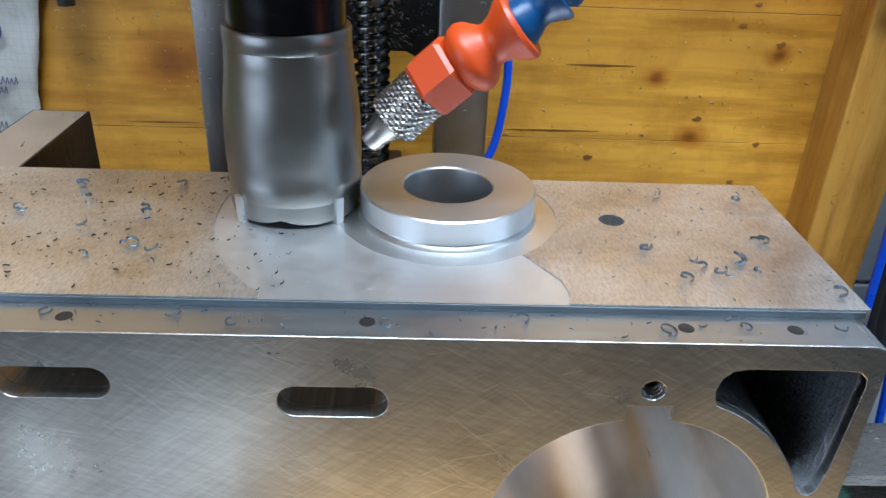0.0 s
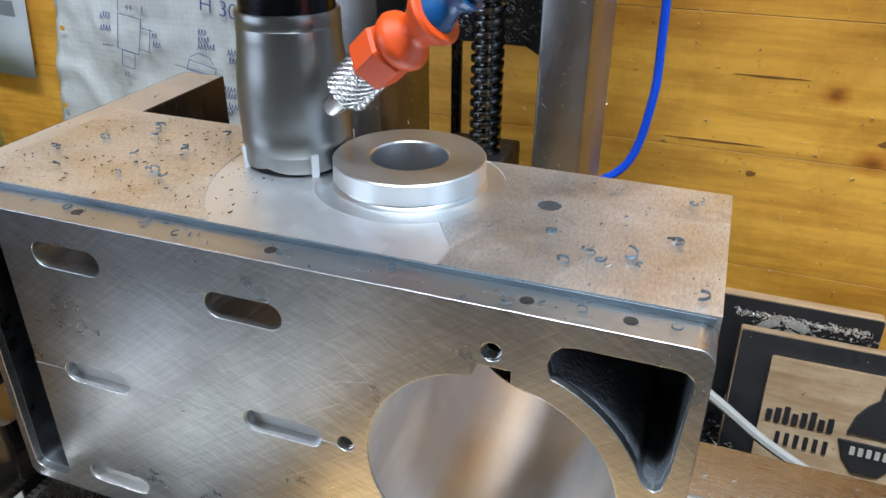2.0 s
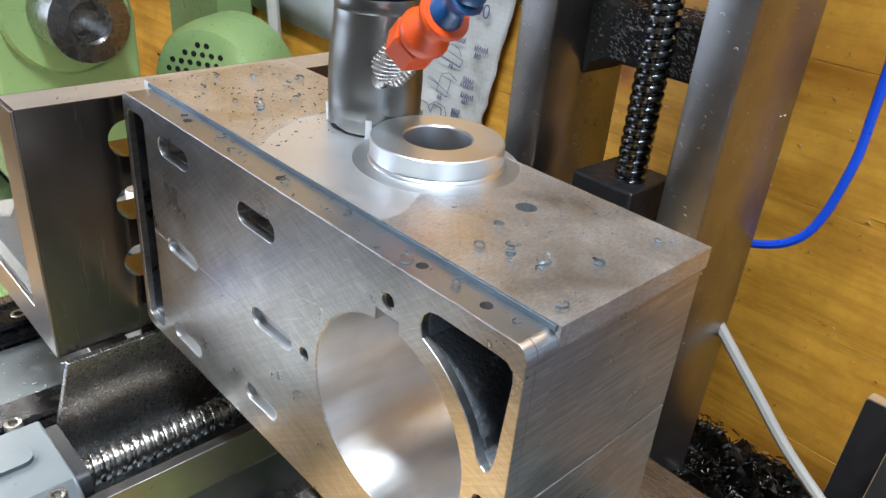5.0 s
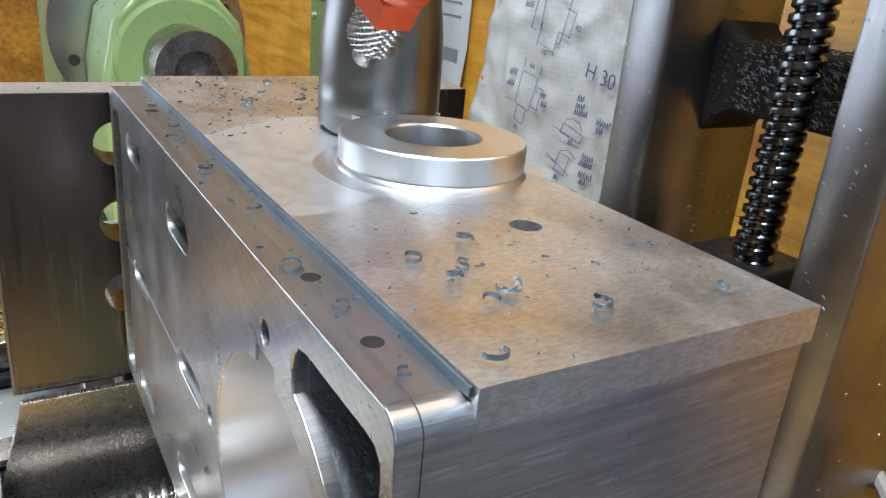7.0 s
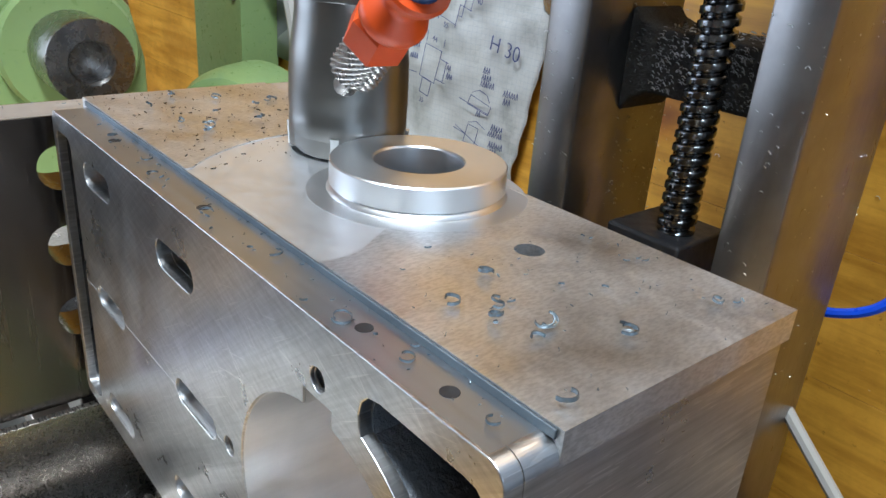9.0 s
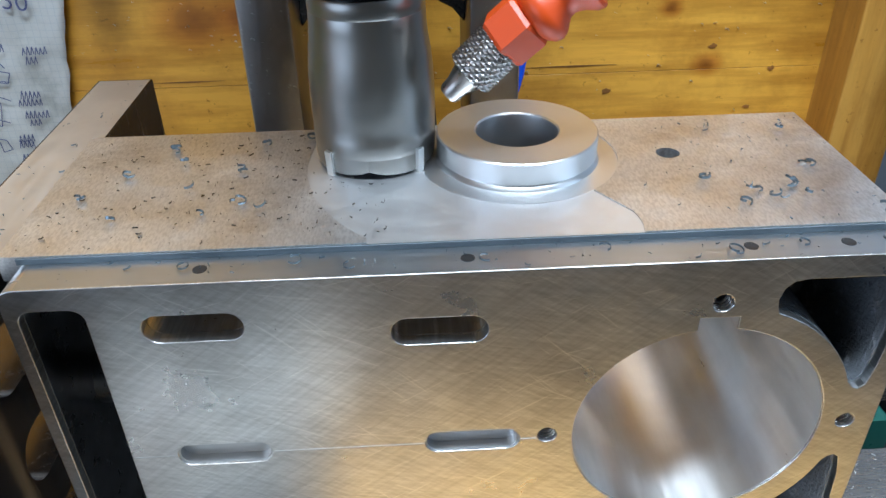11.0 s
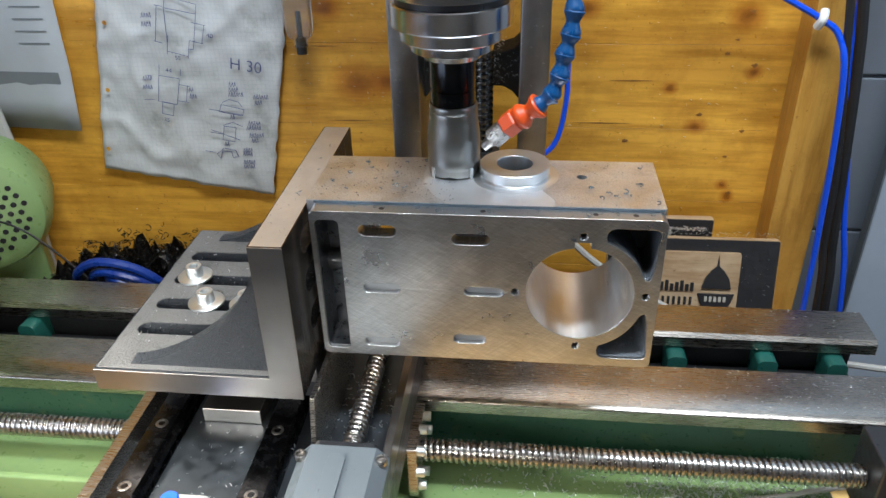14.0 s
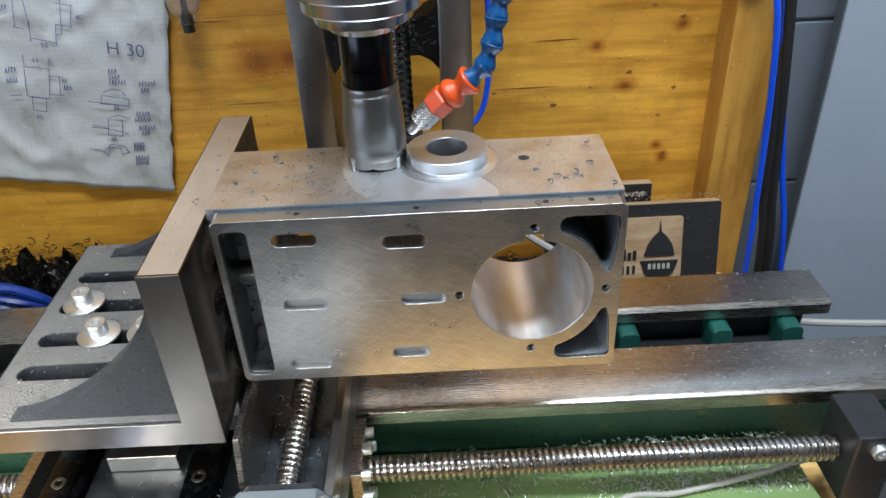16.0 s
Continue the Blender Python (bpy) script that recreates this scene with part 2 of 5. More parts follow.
def wood(name, light, dark, along="x", scale=1.0, gloss=0.35):
    """Lacquered pine: long grain with slow waves and scattered knots."""
    m = Mat(name, light, gloss, 0.0)
    s = (0.09, 1, 1) if along == "x" else (1, 1, 0.09)
    slow = m.noise(9 * scale, 3, s)
    grain = m.noise(70 * scale, 6, s, 0.65)
    c = m.ramp(slow, [(0.32, dark), (0.5, tones(light, 0.92)), (0.68, tones(light, 1.08))])
    c = m.mix("MULTIPLY", 0.55, c, m.ramp(grain, [(0.36, (0.42, 0.30, 0.18)), (0.58, (1.0, 1.0, 1.0))]))
    blot = m.noise(4.5, 2)
    c = m.mix("MULTIPLY", 1.0, c, m.ramp(m.noise(13, 8, rough=0.72), [(0.34, (0.74, 0.70, 0.64)), (0.56, (1.0, 1.0, 1.0))]))
    c = m.mix("MULTIPLY", 1.0, c, m.ramp(m.noise(150, 4, rough=0.7), [(0.28, (0.45, 0.38, 0.30)), (0.36, (1.0, 1.0, 1.0))]))
    c = m.mix("MIX", m.ramp(blot, [(0.60, 0.0), (0.75, 0.35)]), c, tones(dark, 0.8))
    rnd = m.t.nodes.new("ShaderNodeObjectInfo").outputs["Random"]
    c = m.mix("MULTIPLY", 0.7, c, m.ramp(rnd, [(0.0, (0.82, 0.80, 0.76)), (1.0, (1.0, 1.0, 1.0))]))
    m.colour(c).gloss(grain, gloss - 0.08, gloss + 0.15).bump(grain, 1.5e-4, 0.35)
    return m


PINE = wood("lacquered_pine_board", (0.82, 0.43, 0.050), (0.54, 0.235, 0.024))
KNOTS = ((-0.232, 0.006, 0.0150, 1.3), (-0.198, 0.008, 0.0110, 1.1), (0.116, 0.004, 0.0050, 1.2), (0.198, -0.126, 0.0050, 1.0), (0.190, -0.112, 0.0045, 1.0), (0.203, 0.022, 0.0050, 1.3),
         (0.186, 0.082, 0.0100, 1.2), (-0.300, -0.180, 0.0050, 1.4), (-0.470, -0.230, 0.0080, 1.3), (0.150, -0.040, 0.0060, 1.3), (-0.262, 0.090, 0.0090, 1.2), (0.020, 0.090, 0.0070, 1.5))


def knotted(m, spots):
    """Dark round knots with paler rings, each drawn out along the grain."""
    c = m.b.inputs["Base Color"].links[0].from_socket
    wob = m.t.nodes.new("ShaderNodeVectorMath")
    wob.operation = "MULTIPLY_ADD"
    ripple = m.node("ShaderNodeTexNoise", Scale=60.0, Detail=2.0)
    m.link(m.co, ripple.inputs["Vector"])
    m.link(ripple.outputs["Color"], wob.inputs[0])
    wob.inputs[1].default_value = (0.006, 0.0, 0.006)
    m.link(m.co, wob.inputs[2])
    for x, z, r, s in spots:
        mp = m.t.nodes.new("ShaderNodeVectorMath")
        mp.operation = "MULTIPLY_ADD"
        m.link(wob.outputs[0], mp.inputs[0])
        mp.inputs[1].default_value = (1 / (2 * r * s), 0, 1 / (2 * r))
        mp.inputs[2].default_value = (-(x + 0.003) / (2 * r * s), 0, -(z + 0.003) / (2 * r))
        far = m.t.nodes.new("ShaderNodeVectorMath")
        far.operation = "LENGTH"
        m.link(mp.outputs[0], far.inputs[0])
        c = m.mix("MULTIPLY", 1.0, c, m.ramp(far.outputs["Value"], [(0.0, (0.34, 0.22, 0.14)), (0.30, (0.50, 0.36, 0.26)), (0.42, (0.66, 0.50, 0.40)), (0.62, (0.80, 0.68, 0.56)), (1.0, (1.0, 1.0, 1.0))]))
    m.colour(c)


knotted(PINE, KNOTS)
PINE_UP = wood("lacquered_pine_post", (0.78, 0.46, 0.10), (0.58, 0.30, 0.05), "z")
BENCH_WOOD = wood("worn_pine_bench", (0.82, 0.54, 0.20), (0.66, 0.40, 0.13))
KNOT = paint("dark_wood_crack", (0.20, 0.085, 0.018), 0.5, 160, 0.35, 1e-4, (0.10, 0.04, 0.010))
KNOT_DARK = paint("small_dark_knot", (0.24, 0.10, 0.020), 0.45, 200, 0.4, 1e-4)
PLY = wood("pale_plywood", (0.55, 0.40, 0.25), (0.40, 0.27, 0.14), "x", 1.5, 0.5)


def paper_material():
    m = Mat("crumpled_paper", (0.54, 0.54, 0.53), 0.75)
    folds, fine = m.noise(22, 7, rough=0.62), m.noise(160, 3)
    # Folds darken the colour too: crease shading painted along with the relief.
    c = m.ramp(folds, [(0.32, (0.36, 0.36, 0.34)), (0.44, (0.50, 0.50, 0.485)), (0.70, (0.57, 0.57, 0.565))])
    grid = m.t.nodes.new("ShaderNodeTexBrick")
    grid.offset = 0.0
    grid.inputs["Scale"].default_value = 1.0
    grid.inputs["Brick Width"].default_value = grid.inputs["Row Height"].default_value = 0.005
    grid.inputs["Mortar Size"].default_value = 0.0002
    grid.inputs["Color1"].default_value = grid.inputs["Color2"].default_value = (1, 1, 1, 1)
    grid.inputs["Mortar"].default_value = (0.80, 0.84, 0.90, 1)
    sw = m.t.nodes.new("ShaderNodeMapping")
    sw.inputs["Rotation"].default_value = (radians(-90), 0, 0)
    m.link(m.co, sw.inputs["Vector"])
    m.link(sw.outputs[0], grid.inputs["Vector"])
    m.colour(m.mix("MULTIPLY", 0.8, c, grid.outputs[0])).bump(folds, 3.5e-3, 0.8).bump(fine, 5e-5, 0.3)
    return m


PAPER = paper_material()
PAPER_FLAT = paint("printed_paper", (0.38, 0.39, 0.40), 0.5, 20, 0.10, 1e-5)


def glass_material():
    m = Mat("clear_bowl_plastic", (0.92, 0.90, 0.86), 0.12)
    m.b.inputs["Transmission Weight"].default_value = 0.9
    m.b.inputs["IOR"].default_value = 1.4
    return m


BOWL = glass_material()


# ---- building blocks ----
from mathutils.geometry import delaunay_2d_cdt


def finish(name, bm, material, parent=None, label="", smooth=40, bevel=0.0):
    bmesh.ops.recalc_face_normals(bm, faces=bm.faces)
    me = bpy.data.meshes.new(name)
    bm.to_mesh(me)
    bm.free()
    me.materials.append(material.m)
    if smooth:
        me.shade_smooth()
        me.set_sharp_from_angle(angle=radians(smooth))
    ob = new(name, me)
    if parent:
        ob.parent = parent
    if bevel:
        b = ob.modifiers.new("edge", "BEVEL")
        b.width, b.segments, b.limit_method = bevel, 2, "WEIGHT"
        b.harden_normals = True
    if label:
        ob["label"] = label
    return ob


def part(name, bm, material, parent, label="", smooth=40, bevel=0.0):
    return finish(name, bm, material, parent, label, smooth, bevel)


def thing(name, label, category, group="", kind=""):
    return tagged(new(name), label, category, group, kind)


def put3(axis, u, v, w):
    return {"x": (w, u, v), "y": (u, w, v), "z": (u, v, w)}[axis]


def within(p, loop):
    """Whether the point p lies inside the loop."""
    hit = False
    for (u0, v0), (u1, v1) in zip(loop, loop[1:] + loop[:1]):
        if (v0 > p.y) != (v1 > p.y) and p.x < (u1 - u0) * (p.y - v0) / (v1 - v0) + u0:
            hit = not hit
    return hit


def slab(outer, holes, a, b, axis, grid=0.0):
    """A plate with its outline and openings in one plane, a to b thick along axis."""
    bm = bmesh.new()
    rim = bm.edges.layers.float.new("bevel_weight_edge")
    rings = []
    for loop in (outer, *holes):
        lo = [bm.verts.new(put3(axis, u, v, a)) for u, v in loop]
        hi = [bm.verts.new(put3(axis, u, v, b)) for u, v in loop]
        rings.append((lo, hi))
    flat, bars = [], []
    for loop in (outer, *holes):
        k, n = len(flat), len(loop)
        flat += [Vector(p) for p in loop]
        bars += [(k + i, k + (i + 1) % n) for i in range(n)]
    if grid:
        ring_pts = list(flat)
        us, vs_ = [p[0] for p in outer], [p[1] for p in outer]
        for i in range(1, int((max(us) - min(us)) / grid)):
            for j in range(1, int((max(vs_) - min(vs_)) / grid)):
                p = Vector((min(us) + i * grid, min(vs_) + j * grid))
                if any(within(p, h) for h in holes) or min((p - q).length for q in ring_pts) < grid * 0.45:
                    continue
                flat.append(p)
                rings.append(([bm.verts.new(put3(axis, *p, a))], [bm.verts.new(put3(axis, *p, b))]))
    made = delaunay_2d_cdt(flat, bars, [], 2, 1e-8)
    for side in (0, 1):
        vs = [v for ring in rings for v in ring[side]]
        for f in made[2]:
            tri = [made[3][i][0] for i in f if made[3][i]]
            mid = sum((flat[i] for i in tri), Vector((0, 0))) / 3
            if len(set(tri)) == 3 and not any(within(mid, h) for h in holes):
                bm.faces.new([vs[i] for i in tri])
        for i, j in bars:
            e = bm.edges.get((vs[i], vs[j])) or bm.edges.new((vs[i], vs[j]))
            e[rim] = 1.0
    for lo, hi in rings:
        n = len(lo)
        if n == 1:
            continue
        for i in range(n):
            bm.faces.new((lo[i], lo[(i + 1) % n], hi[(i + 1) % n], hi[i]))
        for i in range(n):
            a0, a1, a2 = (Vector(lo[(i + d) % n].co) for d in (-1, 0, 1))
            if (a1 - a0).angle(a2 - a1, 0) > radians(50):
                e = bm.edges.get((lo[i], hi[i]))
                if e:
                    e[rim] = 1.0
    return bm


def rounded(u0, v0, u1, v1, r, n=6):
    pts = []
    for cu, cv, s in ((u1 - r, v1 - r, 0), (u0 + r, v1 - r, 90), (u0 + r, v0 + r, 180), (u1 - r, v0 + r, 270)):
        for i in range(n + 1):
            a = radians(s + 90 * i / n)
            pts.append((cu + r * math.cos(a), cv + r * math.sin(a)))
    return pts


def circle(u, v, r, n=32):
    return [(u + r * math.cos(2 * math.pi * i / n), v + r * math.sin(2 * math.pi * i / n)) for i in range(n)]


def box(x0, y0, z0, x1, y1, z1):
    return slab([(x0, y0), (x1, y0), (x1, y1), (x0, y1)], [], z0, z1, "z")


def lathe(profile, place, n=48, axis="z", closed=False):
    """A turned body: profile of (radius, height) about axis through place."""
    bm = bmesh.new()
    rings = []
    for r, h in profile:
        ring = []
        for i in range(n if r > 1e-6 else 1):
            a = 2 * math.pi * i / n
            c, s = r * math.cos(a), r * math.sin(a)
            v = {"z": (c, s, h), "y": (c, h, s), "x": (h, c, s)}[axis]
            ring.append(bm.verts.new(Vector(v) + Vector(place)))
        rings.append(ring)
    pairs = list(zip(rings, rings[1:])) + ([(rings[-1], rings[0])] if closed else [])
    for p, q in pairs:
        for i in range(n):
            j = (i + 1) % n
            f = [p[i % len(p)], p[j % len(p)], q[j % len(q)], q[i % len(q)]]
            f = list(dict.fromkeys(f))
            if len(f) > 2:
                bm.faces.new(f)
    return bm


def smooth_line(pts, n=8):
    """Points along a soft line through pts."""
    p = [Vector(v) for v in pts]
    p = [p[0] * 2 - p[1], *p, p[-1] * 2 - p[-2]]
    out = []
    for i in range(1, len(p) - 2):
        for k in range(n):
            t = k / n
            out.append(0.5 * (2 * p[i] + (p[i + 1] - p[i - 1]) * t + (2 * p[i - 1] - 5 * p[i] + 4 * p[i + 1] - p[i + 2]) * t * t + (3 * p[i] - p[i - 1] - 3 * p[i + 1] + p[i + 2]) * t**3))
    return out + [p[-2]]


def tube(bm, pts, radius, n=8, radii=None):
    """A round bar along pts."""
    pts = [Vector(p) for p in pts]
    side, rings = None, []
    for i, p in enumerate(pts):
        d = (pts[min(i + 1, len(pts) - 1)] - pts[max(i - 1, 0)]).normalized()
        if side is None:
            side = d.orthogonal().normalized()
        side = (side - d * side.dot(d)).normalized()
        up = d.cross(side)
        r = radii[i] if radii else radius
        rings.append([bm.verts.new(p + r * (side * math.cos(2 * math.pi * k / n) + up * math.sin(2 * math.pi * k / n))) for k in range(n)])
    for a, b in zip(rings, rings[1:]):
        for k in range(n):
            bm.faces.new((a[k], a[(k + 1) % n], b[(k + 1) % n], b[k]))
    bm.faces.new(rings[0][::-1])
    bm.faces.new(rings[-1])
    return bm


def cable(name, pts, radius, material, label, category="cable", n=8):
    return tagged(finish(name, tube(bmesh.new(), smooth_line(pts), radius, n), material), label, category)


def ball_screw(axis, place, lo, hi, radius, pitch, depth, n=26, steps=10):
    """A rolled screw: a round groove wound about the axis."""
    bm = bmesh.new()
    count = int((hi - lo) / pitch * steps)
    prev = None
    for i in range(count + 1):
        w = lo + (hi - lo) * i / count
        ring = []
        for k in range(n):
            a = 2 * math.pi * k / n
            f = (w / pitch - k / n) % 1.0
            r = radius - (depth * math.sin(math.pi * (f - 0.55) / 0.45) ** 0.6 if f > 0.55 else 0)
            c, s = r * math.cos(a), r * math.sin(a)
            ring.append(bm.verts.new(Vector({"x": (w, c, s), "y": (c, w, s), "z": (c, s, w)}[axis]) + Vector(place)))
        if prev:
            for k in range(n):
                bm.faces.new((prev[k], prev[(k + 1) % n], ring[(k + 1) % n], ring[k]))
        prev = ring
    return bm


def cap_screw(name, place, r, head, parent=None, label="zinc-plated socket cap screw", axis="z", sign=1, material=None):
    """A socket head with a hexagon recess."""
    h = head * sign
    n = 24
    bm = lathe([(0, -0.001 * sign), (r, -0.001 * sign), (r, h * 0.9), (r * 0.93, h), (r * 0.60, h), (r * 0.55, h * 0.98), (r * 0.55, h * 0.45), (0, h * 0.40)], place, n, axis)
    return finish(name, bm, material or ZINC, parent, label)


def curl(bm, place, r, turns, width, thick, yaw, tilt, rise):
    """One curled chip: a ribbon wound into an open ring."""
    m = Matrix.Translation(place) @ Matrix.Rotation(yaw, 4, "Z") @ Matrix.Rotation(tilt, 4, "X")
    steps = max(5, int(turns * 14))
    prev = None
    for i in range(steps + 1):
        a = 2 * math.pi * turns * i / steps
        rr = r * (1 - 0.25 * i / steps)
        quad = []
        for dr, dz in ((0, 0), (thick, 0), (thick, width), (0, width)):
            quad.append(bm.verts.new(m @ Vector(((rr + dr) * math.cos(a), (rr + dr) * math.sin(a), dz + rise * i / steps))))
        if prev:
            for k in range(4):
                bm.faces.new((prev[k], prev[(k + 1) % 4], quad[(k + 1) % 4], quad[k]))
        prev = quad


# ---- the aluminium housing ----
TOP, STEP, FACE_X0, FACE_X1, BACK = 0.0588, 0.0567, -0.1775, 0.0512, 0.0835
BOSS = (-0.0456, 0.0590)
FRONT = 0.0118


def bore_outline(r=0.0355, half=0.0052, top=0.0392, n=72):
    """A round bore with a keyway at the top."""
    pts = []
    a0 = math.acos(half / r)
    for i in range(n + 1):
        a = (math.pi - a0) + (2 * math.pi - (math.pi - 2 * a0)) * i / n
        pts.append((r * math.cos(a), r * math.sin(a)))
    return pts + [(half, top), (-half, top)]


def web_pocket(flip):
    """The three-cornered pocket between the bore and the frame's corner."""
    pts = []
    for i in range(10):
        a = radians(69 - 49 * i / 9)
        pts.append((0.0425 * math.cos(a), 0.0425 * math.sin(a)))
    pts += [(0.0415, 0.0128), (0.0432, 0.0122), (0.0448, 0.0135), (0.0462, 0.0205), (0.0478, 0.0450), (0.0474, 0.0478), (0.0455, 0.0496), (0.0425, 0.0500)]
    pts += [(0.0200, 0.0500), (0.0172, 0.0494), (0.0150, 0.0472), (0.0142, 0.0440), (0.0146, 0.0415)]
    return [(u, -v - 0.0018 if flip else v) for u, v in pts]


UPPER_SLOTS = [(-0.1455, -0.1205, 0.0432), (-0.0842, -0.0595, 0.0390)]
BLIND_SLOTS = [(-0.1455, -0.1195, -0.0012), (-0.0768, -0.0503, -0.0008), (-0.1475, -0.1220, -0.0466), (-0.0845, -0.0617, -0.0408)]
FLANGE_HOLES = [-0.1300, -0.0643, 0.0067, 0.0315]
FACE_HOLES = [(0.0, 0.0437), (-0.0425, 0.0), (0.0428, 0.0), (0.0, -0.0425)]


def slot(s, half=0.0042):
    return rounded(s[0], s[2] - half, s[1], s[2] + half, half * 0.98, 7)


housing = thing("machined_housing", "large milled aluminium machine housing clamped against a cast angle plate", "machine part")
left_pocket = rounded(-0.1742, -0.0535, -0.1582, 0.0502, 0.0035)
outline = rounded(FACE_X0, -0.0585, FACE_X1, STEP, 0.0042, 14)
part("front_flange", slab(outline, [bore_outline(), web_pocket(False), web_pocket(True), left_pocket, *[slot(s) for s in UPPER_SLOTS], *[slot(s, 0.0038) for s in BLIND_SLOTS],
     *[circle(u, v, 0.0027, 20) for u, v in FACE_HOLES]], 0.0, 0.0042, "y", 0.006), ALU_FACE, housing, "brushed aluminium front face with slots, pockets and a large bore", smooth=0, bevel=0.0005)
part("flange_back", slab(outline, [bore_outline(), web_pocket(False), web_pocket(True), left_pocket, *[slot(s) for s in UPPER_SLOTS],
     *[circle(u, v, 0.0024, 20) for u, v in FACE_HOLES]], 0.0042, FRONT, "y"), ALU_FACE, housing, smooth=0)
core = rounded(-0.1808, -0.0583, 0.0495, 0.0515, 0.0006, 2)
cavity = rounded(-0.1535, -0.0505, -0.0480, 0.0470, 0.006)
part("core", slab(core, [bore_outline(), web_pocket(False), web_pocket(True), left_pocket, cavity], FRONT, 0.0760, "y"), ALU_FACE, housing)
part("back_plate", slab(core, [bore_outline(), rounded(-0.1480, -0.0450, -0.0530, 0.0420, 0.006)], 0.0760, BACK - 0.0004, "y"), ALU_FACE, housing)


def sleeve(loop, y0, y1, shrink):
    """A thin lining inside an opening."""
    cu, cv = sum(p[0] for p in loop) / len(loop), sum(p[1] for p in loop) / len(loop)
    inner = [(cu + (u - cu) * shrink, cv + (v - cv) * shrink) for u, v in loop]
    return slab(loop, [inner], y0, y1, "y")


bore_skin = [(u * 0.9985, v * 0.9985) for u, v in bore_outline()]
part("bore_lining", slab(bore_skin, [[(u * 0.9935, v * 0.9935) for u, v in bore_outline()]], 0.0006, BACK - 0.001, "y"), ALU_BORE, housing, "bright turned bore with a keyway")
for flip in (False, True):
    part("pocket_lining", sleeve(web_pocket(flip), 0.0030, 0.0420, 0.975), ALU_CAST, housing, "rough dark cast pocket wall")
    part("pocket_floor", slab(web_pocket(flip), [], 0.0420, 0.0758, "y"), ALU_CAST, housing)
for s in BLIND_SLOTS:
    part("slot_lining", sleeve(slot(s, 0.0038), 0.0007, 0.0040, 0.965), ALU_SLOT, housing, "dull milled slot wall")
    part("slot_floor", slab(slot((s[0] + 0.0002, s[1] - 0.0002, s[2]), 0.0036), [], 0.0038, 0.0043, "y"), ALU_SLOT, housing, smooth=0)
part("flange_top", slab([(FACE_X0 + 0.0045, 0.0007), (FACE_X1 - 0.0045, 0.0007), (FACE_X1 - 0.0045, FRONT - 0.0001), (FACE_X0 + 0.0045, FRONT - 0.0001)], [], STEP - 0.0010, STEP + 0.00003, "z"), ALU_FLANGE, housing, "dull grey milled step", smooth=0)
# Dull blue-grey strip covers the step's upright face.
part("step_strip", box(FACE_X0 + 0.0012, FRONT - 0.0007, STEP, FACE_X1 - 0.0012, FRONT - 0.00005, TOP - 0.0003), STEP_GREY, housing, "dull blue-grey strip below the plate's edge", smooth=0, bevel=0.0002)
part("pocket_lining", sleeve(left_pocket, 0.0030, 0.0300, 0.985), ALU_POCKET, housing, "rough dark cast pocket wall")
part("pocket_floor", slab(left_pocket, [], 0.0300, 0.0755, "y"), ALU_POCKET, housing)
# the rounded web that crosses the tall pocket
web = bmesh.new()
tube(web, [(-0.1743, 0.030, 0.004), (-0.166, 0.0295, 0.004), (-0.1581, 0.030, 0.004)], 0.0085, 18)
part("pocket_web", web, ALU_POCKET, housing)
for x0, x1 in ((-0.1580, -0.1456), (-0.1194, -0.0769), (-0.0502, -0.0454)):
    part("seam", box(x0, -0.00012, -0.00125, x1, 0.0008, -0.00095), ALU_SLOT, housing, "fine seam line between two milled halves", smooth=0)
for x, zz in ((-0.1262, -0.0462), (-0.0650, -0.0404)):
    part("small_hole", lathe([(0, 0.0040), (0.0013, 0.0040), (0.0014, 0.0044)], (x, 0, zz), 14, "y"), DARK_HOLE, housing, "small dark drilled hole")
# Black disc puts the shade of depth into the plate's hole.
part("plate_hole_floor", slab(circle(0.0003, 0.0562, 0.0037, 24), [], 0.0519, 0.0530, "z"), DARK_HOLE, housing)
# two bodies on the right-hand side with a saw cut between them
part("side_cheek", box(0.0495, FRONT, -0.0016, FACE_X1 - 0.0010, BACK - 0.0006, 0.0516), ALU_FACE, housing, bevel=0.0003)
part("side_cheek", box(0.0495, FRONT, -0.0583, FACE_X1 - 0.0010, BACK - 0.0006, -0.0024), ALU_FACE, housing, bevel=0.0003)


def swept(theta):
    """How far from the boss the cutter has cleared the plate, at the angle theta (degrees)."""
    best = 0.0305
    a = 112.0
    while a <= 280.0:
        d = radians(theta - a)
        if math.cos(d) > 0:
            q = 0.0200**2 - (0.0430 * math.sin(d)) ** 2
            if q > 0:
                best = max(best, 0.0430 * math.cos(d) + math.sqrt(q))
        a += 2.0
    return best


cleared = []
for k in range(181):
    th = 360.0 * k / 180 - 90.0
    r = swept(th % 360)
    cleared.append((BOSS[0] + r * math.cos(radians(th)), min(BOSS[1] + r * math.sin(radians(th)), BACK - 0.0005 - 1e-5 * abs(k - 90))))
ring_pts = cleared[:180]
out = [p[1] <= FRONT + 0.0004 for p in ring_pts]
k0 = next(k for k in range(180) if out[k] and not out[(k + 1) % 180]) + 1
bite = [ring_pts[(k0 + k) % 180] for k in range(180) if not out[(k0 + k) % 180]]
plate = [(-0.1812, FRONT), (bite[-1][0], FRONT), *bite[::-1], (bite[0][0], FRONT), (FACE_X1, FRONT), (FACE_X1, BACK), (-0.1812, BACK)]
part("top_plate", slab(plate, [circle(0.0003, 0.0562, 0.0036, 24)], 0.0518, TOP, "z"), ALU_TOP, housing, "milled aluminium top plate with fine tool marks", smooth=30)
floor_loop = [(bite[-1][0], FRONT), *bite[::-1], (bite[0][0], FRONT)]
